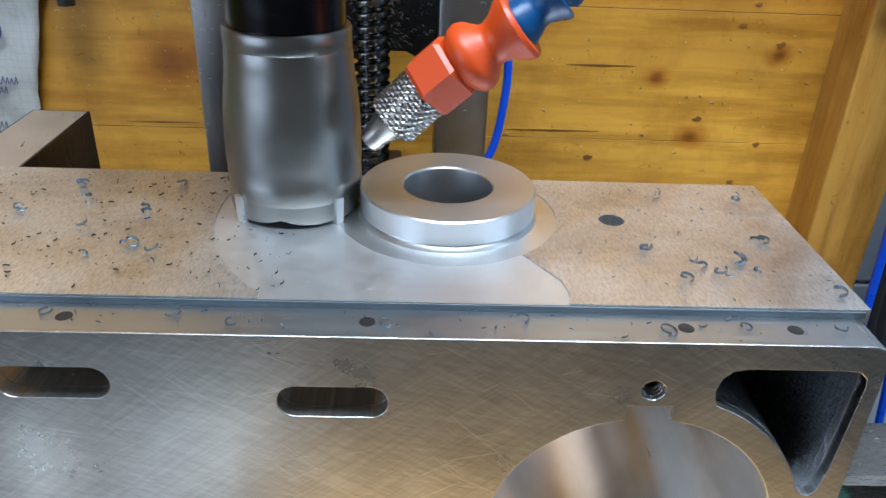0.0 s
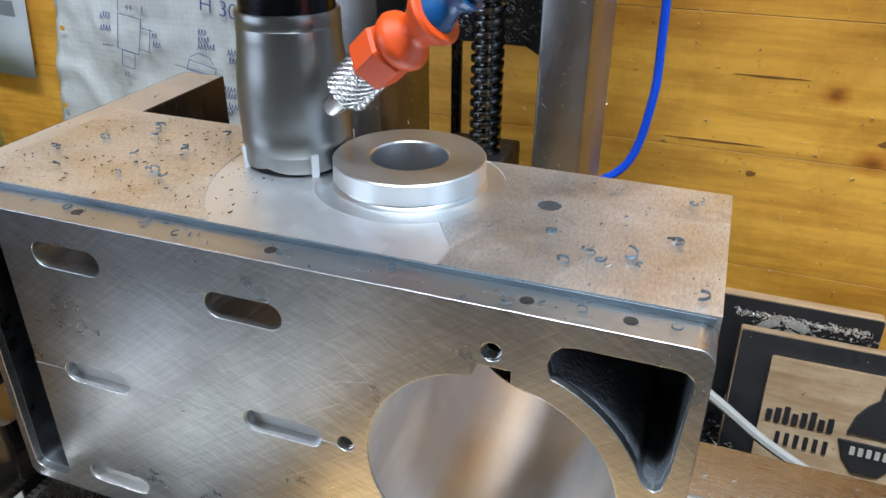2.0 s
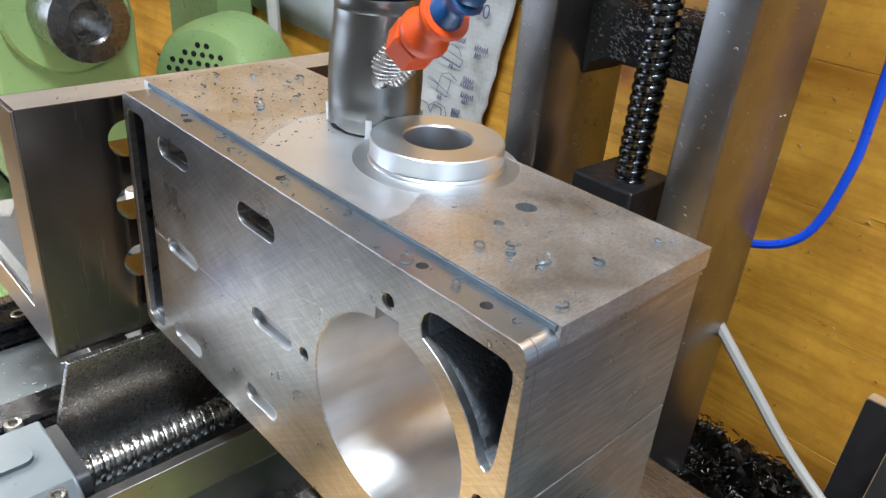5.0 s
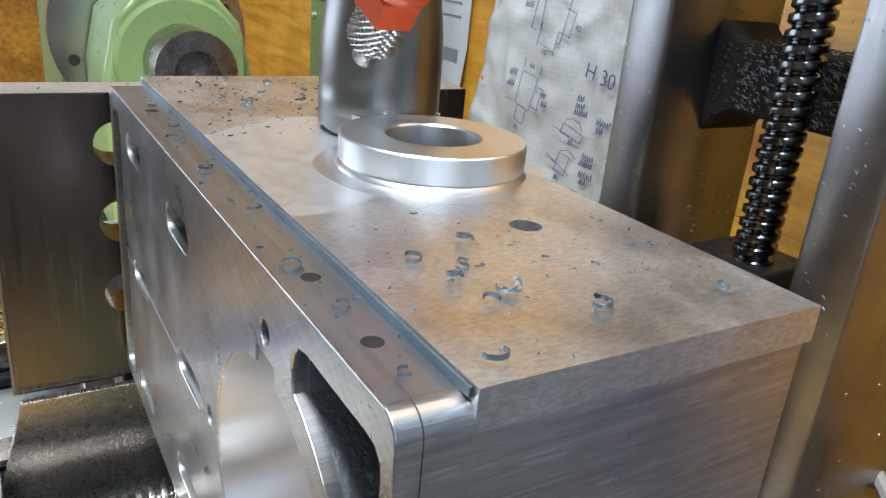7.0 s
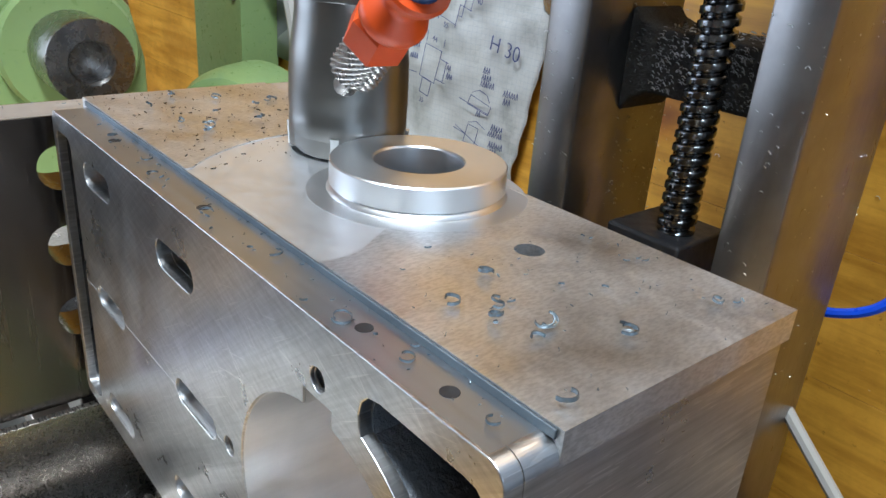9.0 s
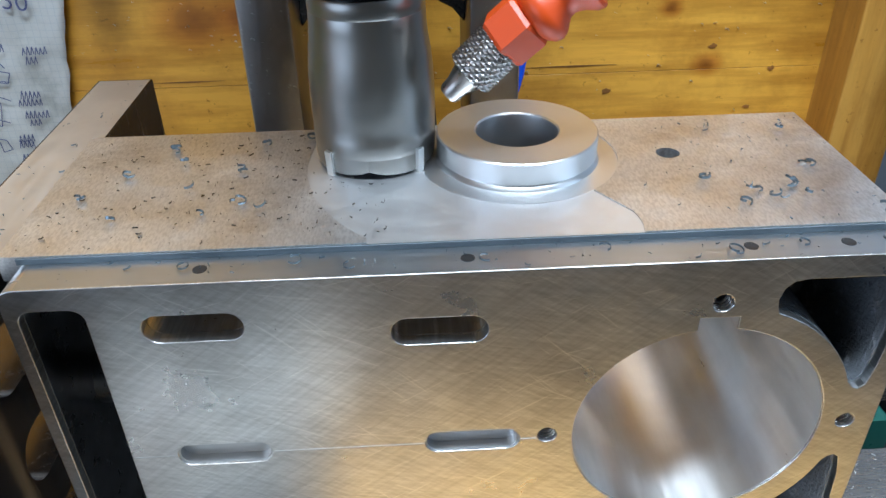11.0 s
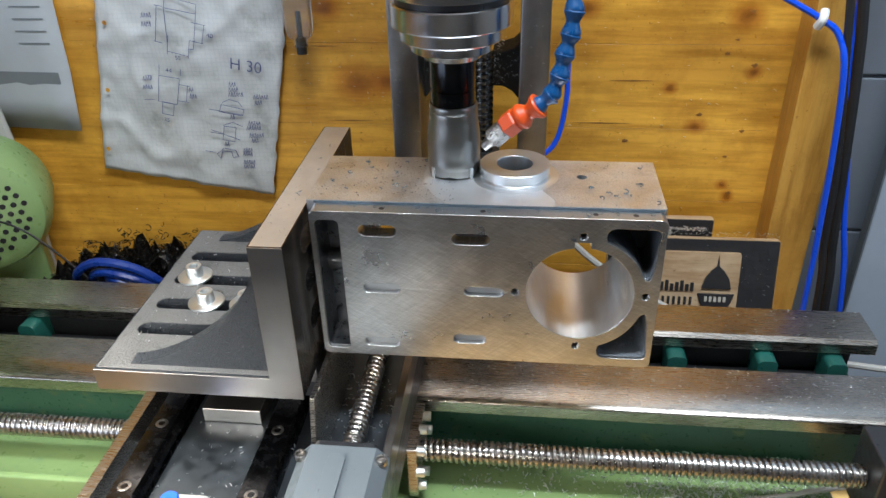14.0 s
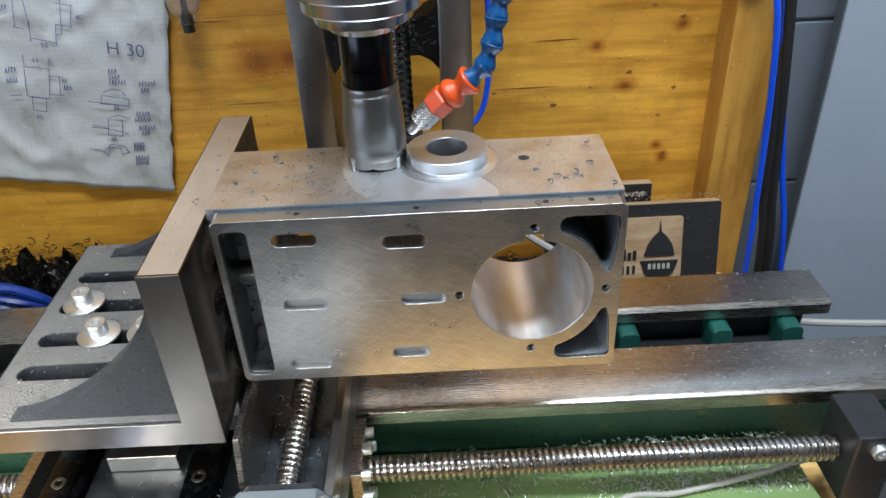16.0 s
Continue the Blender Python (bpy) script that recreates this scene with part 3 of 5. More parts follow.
part("cleared_surface", slab(floor_loop, [circle(*BOSS, 0.0127, 40)], 0.0519, TOP - 0.00035, "z"), ALU_CLEARED, housing, "freshly milled bright surface round the boss", smooth=30)
Z0 = TOP - 0.0007
part("boss", lathe([(0.0123, Z0 - 0.006), (0.0123, 0.0668), (0.0127, 0.0673), (0.0237, 0.0673), (0.0241, 0.0669), (0.0241, 0.0608), (0.0236, 0.0604), (0.0243, 0.0598), (0.0248, 0.0590), (0.0268, 0.0587), (0.0302, TOP - 0.0003), (0.0302, Z0 - 0.001)],
     (*BOSS, 0), 96), ALU_CUT, housing, "turned aluminium ring boss with a round hole", smooth=35)
# Duller wall and black floor paint the shade inside the boss hole.
part("hole_lining", lathe([(0.01215, 0.0525), (0.01215, 0.0662), (0.0123, 0.0668)], (*BOSS, 0), 64), ALU_SLOT, housing, "grey hole wall with the hole's shade in its colour")
part("hole_floor", slab(circle(*BOSS, 0.0124, 32), [], 0.0519, 0.0530, "z"), DARK_HOLE, housing)
# Flat dark discs stand for the shade in the flange holes.
for x in FLANGE_HOLES:
    bm = lathe([(0.0, STEP + 0.00006), (0.0012, STEP + 0.00006), (0.0015, STEP + 0.00010), (0.0018, STEP + 0.00012), (0.0019, STEP - 0.0002)], (x, 0.0060, 0), 20)
    part("threaded_hole", bm, DARK_HOLE, housing, "small tapped hole")
for u, v in FACE_HOLES:
    part("threaded_hole", ball_screw("y", (u, 0, v), 0.0006, 0.0100, 0.0029, 0.0010, 0.0005, 20, 6), BRASS_DARK, housing, "tapped hole with a visible thread")
    part("hole_floor", lathe([(0, 0.0101), (0.0026, 0.0101), (0.0026, 0.0106), (0, 0.0106)], (u, 0, v), 20, "y"), DARK_HOLE, housing)

# ---- the cast angle plate ----
angle = thing("angle_plate", "black cast-iron angle plate with machined edges and long bolt slots", "angle plate")
A_X0, A_X1, A_Y0, A_Y1, A_Z0, A_Z1 = -0.2050, -0.1830, -0.0410, 0.1560, -0.0670, 0.0525
part("upright", slab([(A_Y0, A_Z0), (A_Y1, A_Z0), (A_Y1, A_Z1), (A_Y0, A_Z1)],
     [rounded(-0.0060, z - 0.0085, 0.1250, z + 0.0085, 0.0083) for z in (0.0330, 0.0020, -0.0285)], A_X0, A_X1, "x"), UPRIGHT, angle, "planed upright face, darkened for the dim room it reflects", bevel=0.0002)
part("front_edge", slab([(-0.3310, A_Z0), (A_X1, A_Z0), (A_X1, A_Z1), (A_X0, A_Z1), (A_X0, -0.0500), (-0.3310, -0.0500)], [], A_Y0 - 0.0012, A_Y0, "y"), STEEL_PLATE, angle, "machined front edge of the casting", bevel=0.0004)
# Thin strip lightens the upright's top, where light falls on it.
part("ground_edge", box(A_X0 + 0.0008, A_Y0 + 0.0008, A_Z1 - 0.0010, A_X1 - 0.0008, A_Y1 - 0.0008, A_Z1 + 0.00006), STEEL_LIT, angle, "ground top edge, lightened as if lit", smooth=0)
part("foot", slab([(-0.3310, A_Y0), (A_X0, A_Y0), (A_X0, A_Y1), (-0.3310, A_Y1)],
     [rounded(-0.3200, y - 0.0068, -0.2180, y + 0.0068, 0.0066) for y in (0.110, 0.074, 0.039, 0.007)], A_Z0, -0.0500, "z"), IRON, angle, bevel=0.0002)
part("foot_skin", slab(rounded(-0.3295, A_Y0 + 0.0015, A_X0, A_Y1 - 0.0015, 0.001, 2),
     [rounded(-0.3205, y - 0.0072, -0.2175, y + 0.0072, 0.0070) for y in (0.110, 0.074, 0.039, 0.007)], -0.0500, -0.0492, "z"), CAST, angle, "rough grey cast skin", bevel=0.0003)


# Black sheet under the foot slots: their deep shade as colour.
part("slot_shadow_plate", box(-0.3240, A_Y0 + 0.006, -0.0669, -0.2140, A_Y1 - 0.006, -0.0640), DARK_HOLE, angle, "black sheet giving the slots their shade", smooth=0)


def gusset(y0, y1):
    pts = [(A_X0, -0.0492)]
    for i in range(17):
        a = radians(90 * i / 16)
        pts.append((-0.3065 + 0.1015 * max(0.0, math.cos(a)) ** 1.3, 0.0400 - 0.0885 * math.sin(a) ** 1.3))
    pts.append((-0.3065, -0.0492))
    return slab(pts, [], y0, y1, "y")


for y0, y1 in ((-0.0350, -0.0230), (0.1360, 0.1480)):
    part("gusset", gusset(y0, y1), IRON, angle, "curved black cast web", bevel=0.0040)


def washer_bolt(x, y):
    washer = tagged(finish("washer", lathe([(0.0050, 0), (0.0135, 0), (0.0140, 0.0004), (0.0140, 0.0018), (0.0135, 0.0022), (0.0050, 0.0022), (0.0050, 0)], (x, y, -0.0491), 40), ZINC), "wide zinc-plated washer on the angle plate's foot", "washer", "clamping washers")
    bolt = tagged(finish("clamping_bolt", lathe([(0, -0.0100), (0.0040, -0.0100), (0.0040, 0.0022), (0.0066, 0.0022), (0.0066, 0.0100), (0.0061, 0.0108), (0.0036, 0.0108), (0.0034, 0.0102), (0.0034, 0.0062), (0, 0.0058)], (x, y, -0.0491), 28), ZINC), "zinc-plated socket bolt through a wide washer", "bolt", "clamping bolts")
    return washer, bolt


for x, y in ((-0.3040, 0.0770), (-0.2810, 0.0415), (-0.2500, 0.1090), (-0.2480, 0.0415)):
    washer_bolt(x, y)

# ---- the lathe bed ----
BED = -0.1600
bed = thing("lathe_bed", "lathe bed with two flat ground steel ways over green-painted webs", "lathe bed")
part("front_way", slab([(0.0700, BED - 0.0150), (0.1300, BED - 0.0150), (0.1300, BED - 0.0006), (0.1000, BED), (0.0740, BED - 0.0002), (0.0700, BED - 0.0030)], [], -1.30, 0.345, "x"), STEEL, bed, "flat ground steel way", bevel=0.0008)
part("rear_way", slab([(0.1790, BED - 0.0150), (0.2290, BED - 0.0150), (0.2290, BED - 0.0006), (0.2040, BED), (0.1830, BED - 0.0002), (0.1790, BED - 0.0040)], [], -1.30, 0.294, "x"), STEEL, bed, "flat ground steel way", bevel=0.0008)
# Rear wall is black, not green: the shade between the ways as colour.
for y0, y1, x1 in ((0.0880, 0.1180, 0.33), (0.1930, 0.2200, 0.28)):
    part("side_wall", box(-1.28, y0, -0.2480, x1, y1, BED - 0.0150), BED_GREEN if y0 < 0.1 else DARK_HOLE, bed, "dark casting wall, the rear one shade-black", bevel=0.003)
for x in (-0.86, -0.70, -0.55, -0.40, -0.25, -0.05, 0.112, 0.195, 0.258):
    part("cross_web", slab(rounded(x - 0.009, -0.2480, x + 0.009, BED - 0.0170, 0.006), [], 0.1650, 0.1930, "y"), TEAL, bed, "dark green cross web", bevel=0.003)

# Black bed floor carries the darkness between the webs in its colour.
part("bed_floor", box(-1.28, 0.1180, -0.2480, 0.2790, 0.1900, -0.2050), DARK_HOLE, bed, "black floor with the hollow's shade in its colour", smooth=0)
lead = thing("long_ball_screw", "long bright ball screw along the front of the bed", "ball screw")
part("screw", ball_screw("x", (0, 0.0300, -0.1800), -1.20, 0.2320, 0.0098, 0.0050, 0.0023, 26, 12), CHROME, lead, smooth=42)
part("bearing_block", box(0.2330, 0.0080, -0.2150, 0.2640, 0.0540, -0.1480), BLACK_PLASTIC, lead, "black bearing block", bevel=0.002)
cap_screw("block_screw", (0.2490, 0.0080, -0.1600), 0.0060, 0.0050, lead, axis="y", sign=-1)

# ---- the carriage and the cross slide ----
carriage = thing("carriage", "steel carriage with two black linear rails across the bed", "carriage")
part("saddle", box(-0.3280, -0.1900, -0.1598, -0.1240, 0.2300, -0.1280), GREY_PLATE, carriage, bevel=0.001)
part("side_plate", box(-0.1300, -0.1900, -0.1280, -0.1240, 0.1200, -0.1050), STEEL_PLATE, carriage, bevel=0.0006)
part("side_plate", box(-0.3290, -0.1900, -0.1280, -0.3200, 0.1300, -0.1120), STEEL, carriage, bevel=0.0006)
for x in (-0.2990, -0.2110):
    rail = part("linear_rail", slab([(x - 0.0100, -0.1280), (x + 0.0100, -0.1280), (x + 0.0100, -0.1180), (x + 0.0075, -0.1150), (x + 0.0100, -0.1110), (x + 0.0085, -0.1090), (x - 0.0085, -0.1090), (x - 0.0100, -0.1110), (x - 0.0075, -0.1150), (x - 0.0100, -0.1180)], [], -0.1880, 0.2000, "y"), RAIL_BLACK, carriage, "oiled black linear rail")
    for y in (-0.1500, -0.0900, -0.0300):
        cap_screw("rail_screw", (x, y, -0.1098), 0.0046, 0.0012, rail, "sunk rail screw", material=BRASS_DARK)
part("middle_plate", box(-0.2860, -0.1900, -0.1280, -0.2240, 0.0600, -0.1220), GREY_PLATE, carriage, "grey cover plate between the rails", bevel=0.0008)
part("stop_block", box(-0.2760, -0.0120, -0.1220, -0.2300, 0.0500, -0.1090), STEEL_PLATE, carriage, bevel=0.001)
lug = part("sensor_lug", slab(rounded(-0.2720, -0.1050, -0.2420, -0.0850, 0.004), [], -0.1220, -0.1190, "z"), ZINC, carriage, "small zinc bracket")
part("blue_cap", lathe([(0, -0.1190), (0.0062, -0.1190), (0.0062, -0.1120), (0.0055, -0.1110), (0, -0.1110)], (-0.2660, -0.0950, 0), 20), CABLE_BLUE, carriage, "blue plastic cap")
cap_screw("lug_screw", (-0.2480, -0.0920, -0.1190), 0.0042, 0.0040, carriage)

slide = thing("cross_slide", "dark steel cross slide under the angle plate", "slide")
part("table", box(-0.3050, -0.0020, -0.0860, -0.1850, 0.1560, -0.0671), STEEL_PLATE, slide, bevel=0.001)
for x in (-0.2990, -0.2110):
    for y in (0.0080, 0.1000):
        part("bearing_car", box(x - 0.0200, y, -0.1090, x + 0.0200, y + 0.0500, -0.0861), BLACK_PLASTIC, slide, "black linear bearing car", bevel=0.001)
spacer = tagged(finish("thin_guard_plate", slab([(-0.0560, -0.1270), (0.0700, -0.1270), (0.0700, -0.0675), (-0.0400, -0.0675)], [], -0.1800, -0.1765, "x"), STEEL, bevel=0.0004), "thin bare steel guard plate beside the cross slide", "guard plate")

cross = thing("cross_ball_screw", "bright ball screw driving the cross slide", "ball screw")
part("screw", ball_screw("y", (-0.1545, 0, -0.1140), -0.0520, 0.1900, 0.0080, 0.0050, 0.0020, 24, 12), CHROME, cross, smooth=42)
block = thing("bearing_housing", "grey bearing housing with a black seal on the cross screw", "bearing housing")
part("seal", slab(rounded(-0.1770, -0.1280, -0.1320, -0.0960, 0.005), [circle(-0.1545, -0.1140, 0.0082, 24)], -0.0560, -0.0500, "y"), BLACK_PLASTIC, block, "black rubber seal", bevel=0.0015)
part("body", slab([(-0.1860, -0.1280), (-0.1230, -0.1280), (-0.1230, -0.1020), (-0.1320, -0.0930), (-0.1770, -0.0930), (-0.1860, -0.1020)], [], -0.1200, -0.0560, "y"), GREY_MOTOR, block, bevel=0.0015)
part("pale_strip", slab(rounded(-0.1625, -0.1180, -0.1505, -0.0660, 0.005), [], -0.0932, -0.0908, "z"), GREY_MOTOR, block, "pale grey plastic strip", bevel=0.0008)
for x in (-0.1822, -0.1268):
    for y in (-0.0660, -0.1080):
        cap_screw("housing_screw", (x, y, -0.0962), 0.0040, 0.0036, block, "dark socket cap screw", material=BRASS_DARK)
nut = thing("screw_flange", "steel nut flange with a ring of cap screws", "flange")
part("plate", box(-0.1240, 0.0040, -0.2080, -0.1160, 0.0600, -0.1560), STEEL, nut, bevel=0.001)
for y, z in ((0.010, -0.162), (0.030, -0.158), (0.050, -0.162), (0.010, -0.200), (0.030, -0.205), (0.050, -0.200), (0.006, -0.181), (0.054, -0.181)):
    cap_screw("flange_screw", (-0.1160, y, z), 0.0042, 0.0060, nut, axis="x")
# The plate's warm reflection is put into its pale steel colour.
apron = tagged(finish("apron_plate", box(-0.3350, 0.0000, -0.2150, -0.3250, 0.0500, -0.1600), STEEL_LIT, bevel=0.0008), "bare steel apron plate on the carriage's side", "plate")

# ---- the mill column ----
column = thing("mill_column", "mill column of two upright steel bars with a swarf-covered crosspiece", "machine column")
COL_Y = 0.2300
for x0, x1 in ((-0.1615, -0.1350), (-0.0465, -0.0205)):
    part("upright_bar", slab(rounded(x0, COL_Y, x1, COL_Y + 0.0780, 0.002, 2), [], -0.2620, 0.620, "z"), STEEL_Z, column, "dark ground steel bar")
arch = [(-0.1350, 0.0400), (-0.1290, 0.0480), (-0.1200, 0.0530), (-0.0620, 0.0530), (-0.0530, 0.0480), (-0.0465, 0.0400), (-0.0465, 0.0940), (-0.0530, 0.0880), (-0.0620, 0.0850), (-0.1200, 0.0850), (-0.1290, 0.0880), (-0.1350, 0.0940)]
part("crosspiece", slab(arch, [], COL_Y + 0.0330, COL_Y + 0.0740, "y"), SOOT, column, "black casting dusted with fine chips", bevel=0.002)
part("crosspiece", box(-0.1350, COL_Y + 0.0330, 0.2600, -0.0465, COL_Y + 0.0740, 0.3000), SOOT, column, bevel=0.004)
part("bearing_block", box(-0.1060, COL_Y + 0.0010, -0.2620, -0.0640, COL_Y + 0.0450, -0.0050), BLACK_PLASTIC, column, "black screw bearing block", bevel=0.002)
part("lift_screw", ball_screw("z", (-0.0790, COL_Y + 0.0200, 0), -0.0060, 0.620, 0.0092, 0.0062, 0.0022, 24, 10), SCREW_DARK, column, "dark oiled vertical ball screw", smooth=42)
bm = bmesh.new()
tube(bm, [(-0.1120, COL_Y + 0.0640, -0.26), (-0.1120, COL_Y + 0.0640, 0.5)], 0.0035, 12)
part("guide_rod", bm, RAIL_BLACK, column)

# ---- spindle and cutter ----
AXIS = (-0.0880, 0.0640, 0)
spindle = thing("mill_spindle", "polished steel mill spindle nose with stepped rings", "spindle")
part("nose", lathe([(0, 0.1400), (0.0190, 0.1400), (0.0200, 0.1440), (0.0265, 0.1450), (0.0270, 0.1455), (0.0270, 0.1520), (0.0330, 0.1522), (0.0335, 0.1530), (0.0335, 0.1610), (0.0385, 0.1614), (0.0390, 0.1622), (0.0390, 0.1750), (0.0385, 0.1758), (0.0350, 0.1760), (0.0350, 0.1790)], AXIS, 72), SPINDLE, spindle, smooth=30)
part("groove", lathe([(0.0345, 0.1755), (0.0360, 0.1760), (0.0360, 0.1800), (0.0345, 0.1805)], AXIS, 64), BLACK_PLASTIC, spindle, "black seal groove")
part("quill", lathe([(0.0350, 0.1800), (0.0390, 0.1802), (0.0392, 0.1810), (0.0392, 0.2050), (0.0440, 0.2060), (0.0440, 0.4200), (0, 0.4200)], AXIS, 72), SPINDLE, spindle, smooth=30)
part("head_casting", box(-0.1500, 0.0300, 0.3000, -0.0300, 0.2060, 0.4600), IRON, spindle, "dark cast spindle head", bevel=0.006)

tool = thing("face_mill", "nickel-coloured indexable face mill on a black arbor", "milling cutter")
part("arbor", lathe([(0, 0.1405), (0.0148, 0.1405), (0.0150, 0.1400), (0.0150, 0.1200), (0.0144, 0.1196), (0.0144, 0.1188), (0.0150, 0.1184), (0.0150, 0.1080), (0, 0.1080)], AXIS, 56), BLACKENED, tool, "glossy black arbor", smooth=30)


part("body", lathe([(0.0148, 0.1085), (0.0160, 0.1085), (0.0164, 0.1078), (0.0164, 0.1040), (0.0162, 0.1036), (0.0164, 0.1030), (0.0165, 0.1000), (0.0168, 0.0965), (0.0175, 0.0915), (0.0180, 0.0865), (0.0182, 0.0820), (0.0183, 0.0740), (0.0181, 0.0700), (0.0182, 0.0697), (0.0182, 0.0650), (0.0179, 0.0642), (0.0100, 0.0635), (0, 0.0635)], AXIS, 96), CUTTER, tool, "flared nickel-plated cutter body", smooth=35)


def tooth():
    """One cutting lobe below the body, arched towards the gaps."""
    bm = bmesh.new()
    cols = []
    for k in range(13):
        f = k / 12
        a = radians(-44.9 + 89.8 * f)
        low = 0.0594 + 0.0016 * abs(2 * f - 1) ** 3.0
        col = []
        for r, z in ((0.0095, 0.0650), (0.0181, 0.0650), (0.0181, min(low + 0.002, 0.0649)), (0.0178, low), (0.0095, low)):
            col.append(bm.verts.new((r * math.cos(a), r * math.sin(a), z)))
        cols.append(col)
    for p, q in zip(cols, cols[1:]):
        for i in range(5):
            bm.faces.new((p[i], p[(i + 1) % 5], q[(i + 1) % 5], q[i]))
    bm.faces.new(cols[0])
    bm.faces.new(cols[-1])
    return bm


for k in range(4):
    bm = tooth()
    bmesh.ops.transform(bm, matrix=Matrix.Translation(AXIS) @ Matrix.Rotation(radians(90 * k + 40), 4, "Z"), verts=bm.verts)
    part("cutting_lobe", bm, CUTTER, tool)
for k in range(4):
    a = radians(90 * k + 40 + 8)
    bm = slab([(-0.0032, 0.0584), (0.0030, 0.0580), (0.0034, 0.0660), (-0.0030, 0.0664)], [], -0.0012, 0.0012, "y")
    bmesh.ops.transform(bm, matrix=Matrix.Translation((AXIS[0], AXIS[1], 0)) @ Matrix.Rotation(a, 4, "Z") @ Matrix.Translation((0.0158, -0.0010, 0)), verts=bm.verts)
    part("carbide_insert", bm, ZINC, tool, "small bright cutting insert")

# ---- coolant hose ----
hose = thing("coolant_hose", "jointed blue coolant hose with an orange joint and knurled metal nozzle", "coolant hose")
H0 = [Vector(p) for p in ((-0.0665, 0.0480, 0.0830), (-0.0505, 0.0470, 0.0990), (-0.0425, 0.0455, 0.1065), (-0.0325, 0.0440, 0.1130))]


def along(a, b, profile, n=24):
    """A turned body along the way from a to b: profile of (radius, share of the way)."""
    d = (Vector(b) - Vector(a))
    bm = lathe([(r, s * d.length) for r, s in profile], (0, 0, 0), n)
    bmesh.ops.transform(bm, matrix=Matrix.Translation(a) @ d.to_track_quat("Z", "Y").to_matrix().to_4x4(), verts=bm.verts)
    return bm


part("nozzle_tip", along(H0[0], H0[1], [(0.0014, 0.06), (0.0028, 0.0), (0.0033, 0.05), (0.0033, 0.14), (0.0048, 0.34), (0.0058, 0.40), (0.0058, 0.5)]), BRASS_DARK, hose, "tapered metal nozzle", smooth=25)


def knurl(a, b, r, s0, s1, n=44, rows=24):
    d = Vector(b) - Vector(a)
    bm = bmesh.new()
    rings = []
    for i in range(rows + 1):
        s = (s0 + (s1 - s0) * i / rows) * d.length
        ring = []
        for k in range(n):
            rr = r + (0.0004 if (i % 4 == 1 and k % 2 == 0) or (i % 4 == 3 and k % 2) else -0.0002)
            if i in (0, rows):
                rr = r - 0.0008
            ang = 2 * math.pi * k / n
            ring.append(bm.verts.new((rr * math.cos(ang), rr * math.sin(ang), s)))
        rings.append(ring)
    for p, q in zip(rings, rings[1:]):
        for k in range(n):
            bm.faces.new((p[k], p[(k + 1) % n], q[(k + 1) % n], q[k]))
    bm.faces.new(rings[0])
    bm.faces.new(rings[-1])
    bmesh.ops.transform(bm, matrix=Matrix.Translation(a) @ d.to_track_quat("Z", "Y").to_matrix().to_4x4(), verts=bm.verts)
    return bm


part("knurled_collar", knurl(H0[0], H0[1], 0.0068, 0.36, 0.94), BRASS_DARK, hose, "knurled steel collar", smooth=0)
part("orange_nut", along(H0[1], H0[2], [(0.0, -0.22), (0.0078, -0.22), (0.0085, -0.12), (0.0085, 0.62), (0.0076, 0.72), (0, 0.72)], 6), ORANGE, hose, "orange plastic hexagon nut", smooth=0, bevel=0.0006)
part("orange_joint", along(H0[1], H0[3], [(0.0055, 0.30), (0.0068, 0.34), (0.0084, 0.42), (0.0089, 0.50), (0.0082, 0.58), (0.0055, 0.70), (0.0052, 0.76), (0.0060, 0.86), (0.0081, 0.98), (0.0086, 1.06), (0.0081, 1.10), (0.0050, 1.10)]), ORANGE, hose, "orange plastic ball joint")
CHAIN = smooth_line([(-0.0325, 0.0440, 0.1130), (-0.0235, 0.0440, 0.1210), (-0.0190, 0.0450, 0.1330), (-0.0165, 0.0470, 0.1460), (-0.0130, 0.0490, 0.1600), (-0.0120, 0.0510, 0.1740), (-0.0150, 0.0560, 0.1900), (-0.0230, 0.0640, 0.2060), (-0.0360, 0.0800, 0.2200), (-0.0500, 0.1000, 0.2300)], 6)
dist, marks = 0.0, [CHAIN[0]]
for a, b in zip(CHAIN, CHAIN[1:]):
    dist += (b - a).length
    if dist > 0.0118:
        marks.append(b)
        dist = 0.0
for a, b in zip(marks, marks[1:]):
    part("hose_link", along(a, b, [(0.0040, -0.10), (0.0056, -0.06), (0.0062, 0.06), (0.0058, 0.22), (0.0044, 0.48), (0.0042, 0.60), (0.0052, 0.76), (0.0064, 0.92), (0.0066, 1.0), (0.0060, 1.04), (0.0040, 1.04)]), BLUE, hose, "blue plastic link")

# ---- the wall behind ----
WALL = 0.4100
back = tagged(new("wall_north"), "wall of lacquered yellow pine boards", "wall", kind="structure")
z = -0.60
random.seed(4)
heights = [0.094, 0.090, 0.096, 0.092]
n = 0
while z < 1.30:
    h = heights[n % 4]
    part("plank", slab([(-2.20, z + 0.0002), (0.2400, z + 0.0002), (0.2400, z + h - 0.0002), (-2.20, z + h - 0.0002)], [], WALL, WALL + 0.018, "y"), PINE, back, smooth=0, bevel=0.0003)
    z += h
    n += 1
SMALL_KNOTS = ((0.203, 0.03, 0.0035), (0.188, -0.076, 0.0024), (0.199, -0.122, 0.003), (0.074, -0.059, 0.0035), (0.202, -0.045, 0.0028), (0.18, 0.058, 0.0024), (0.172, 0.043, 0.003), (0.153, -0.026, 0.0035), (0.191, 0.087, 0.0028))
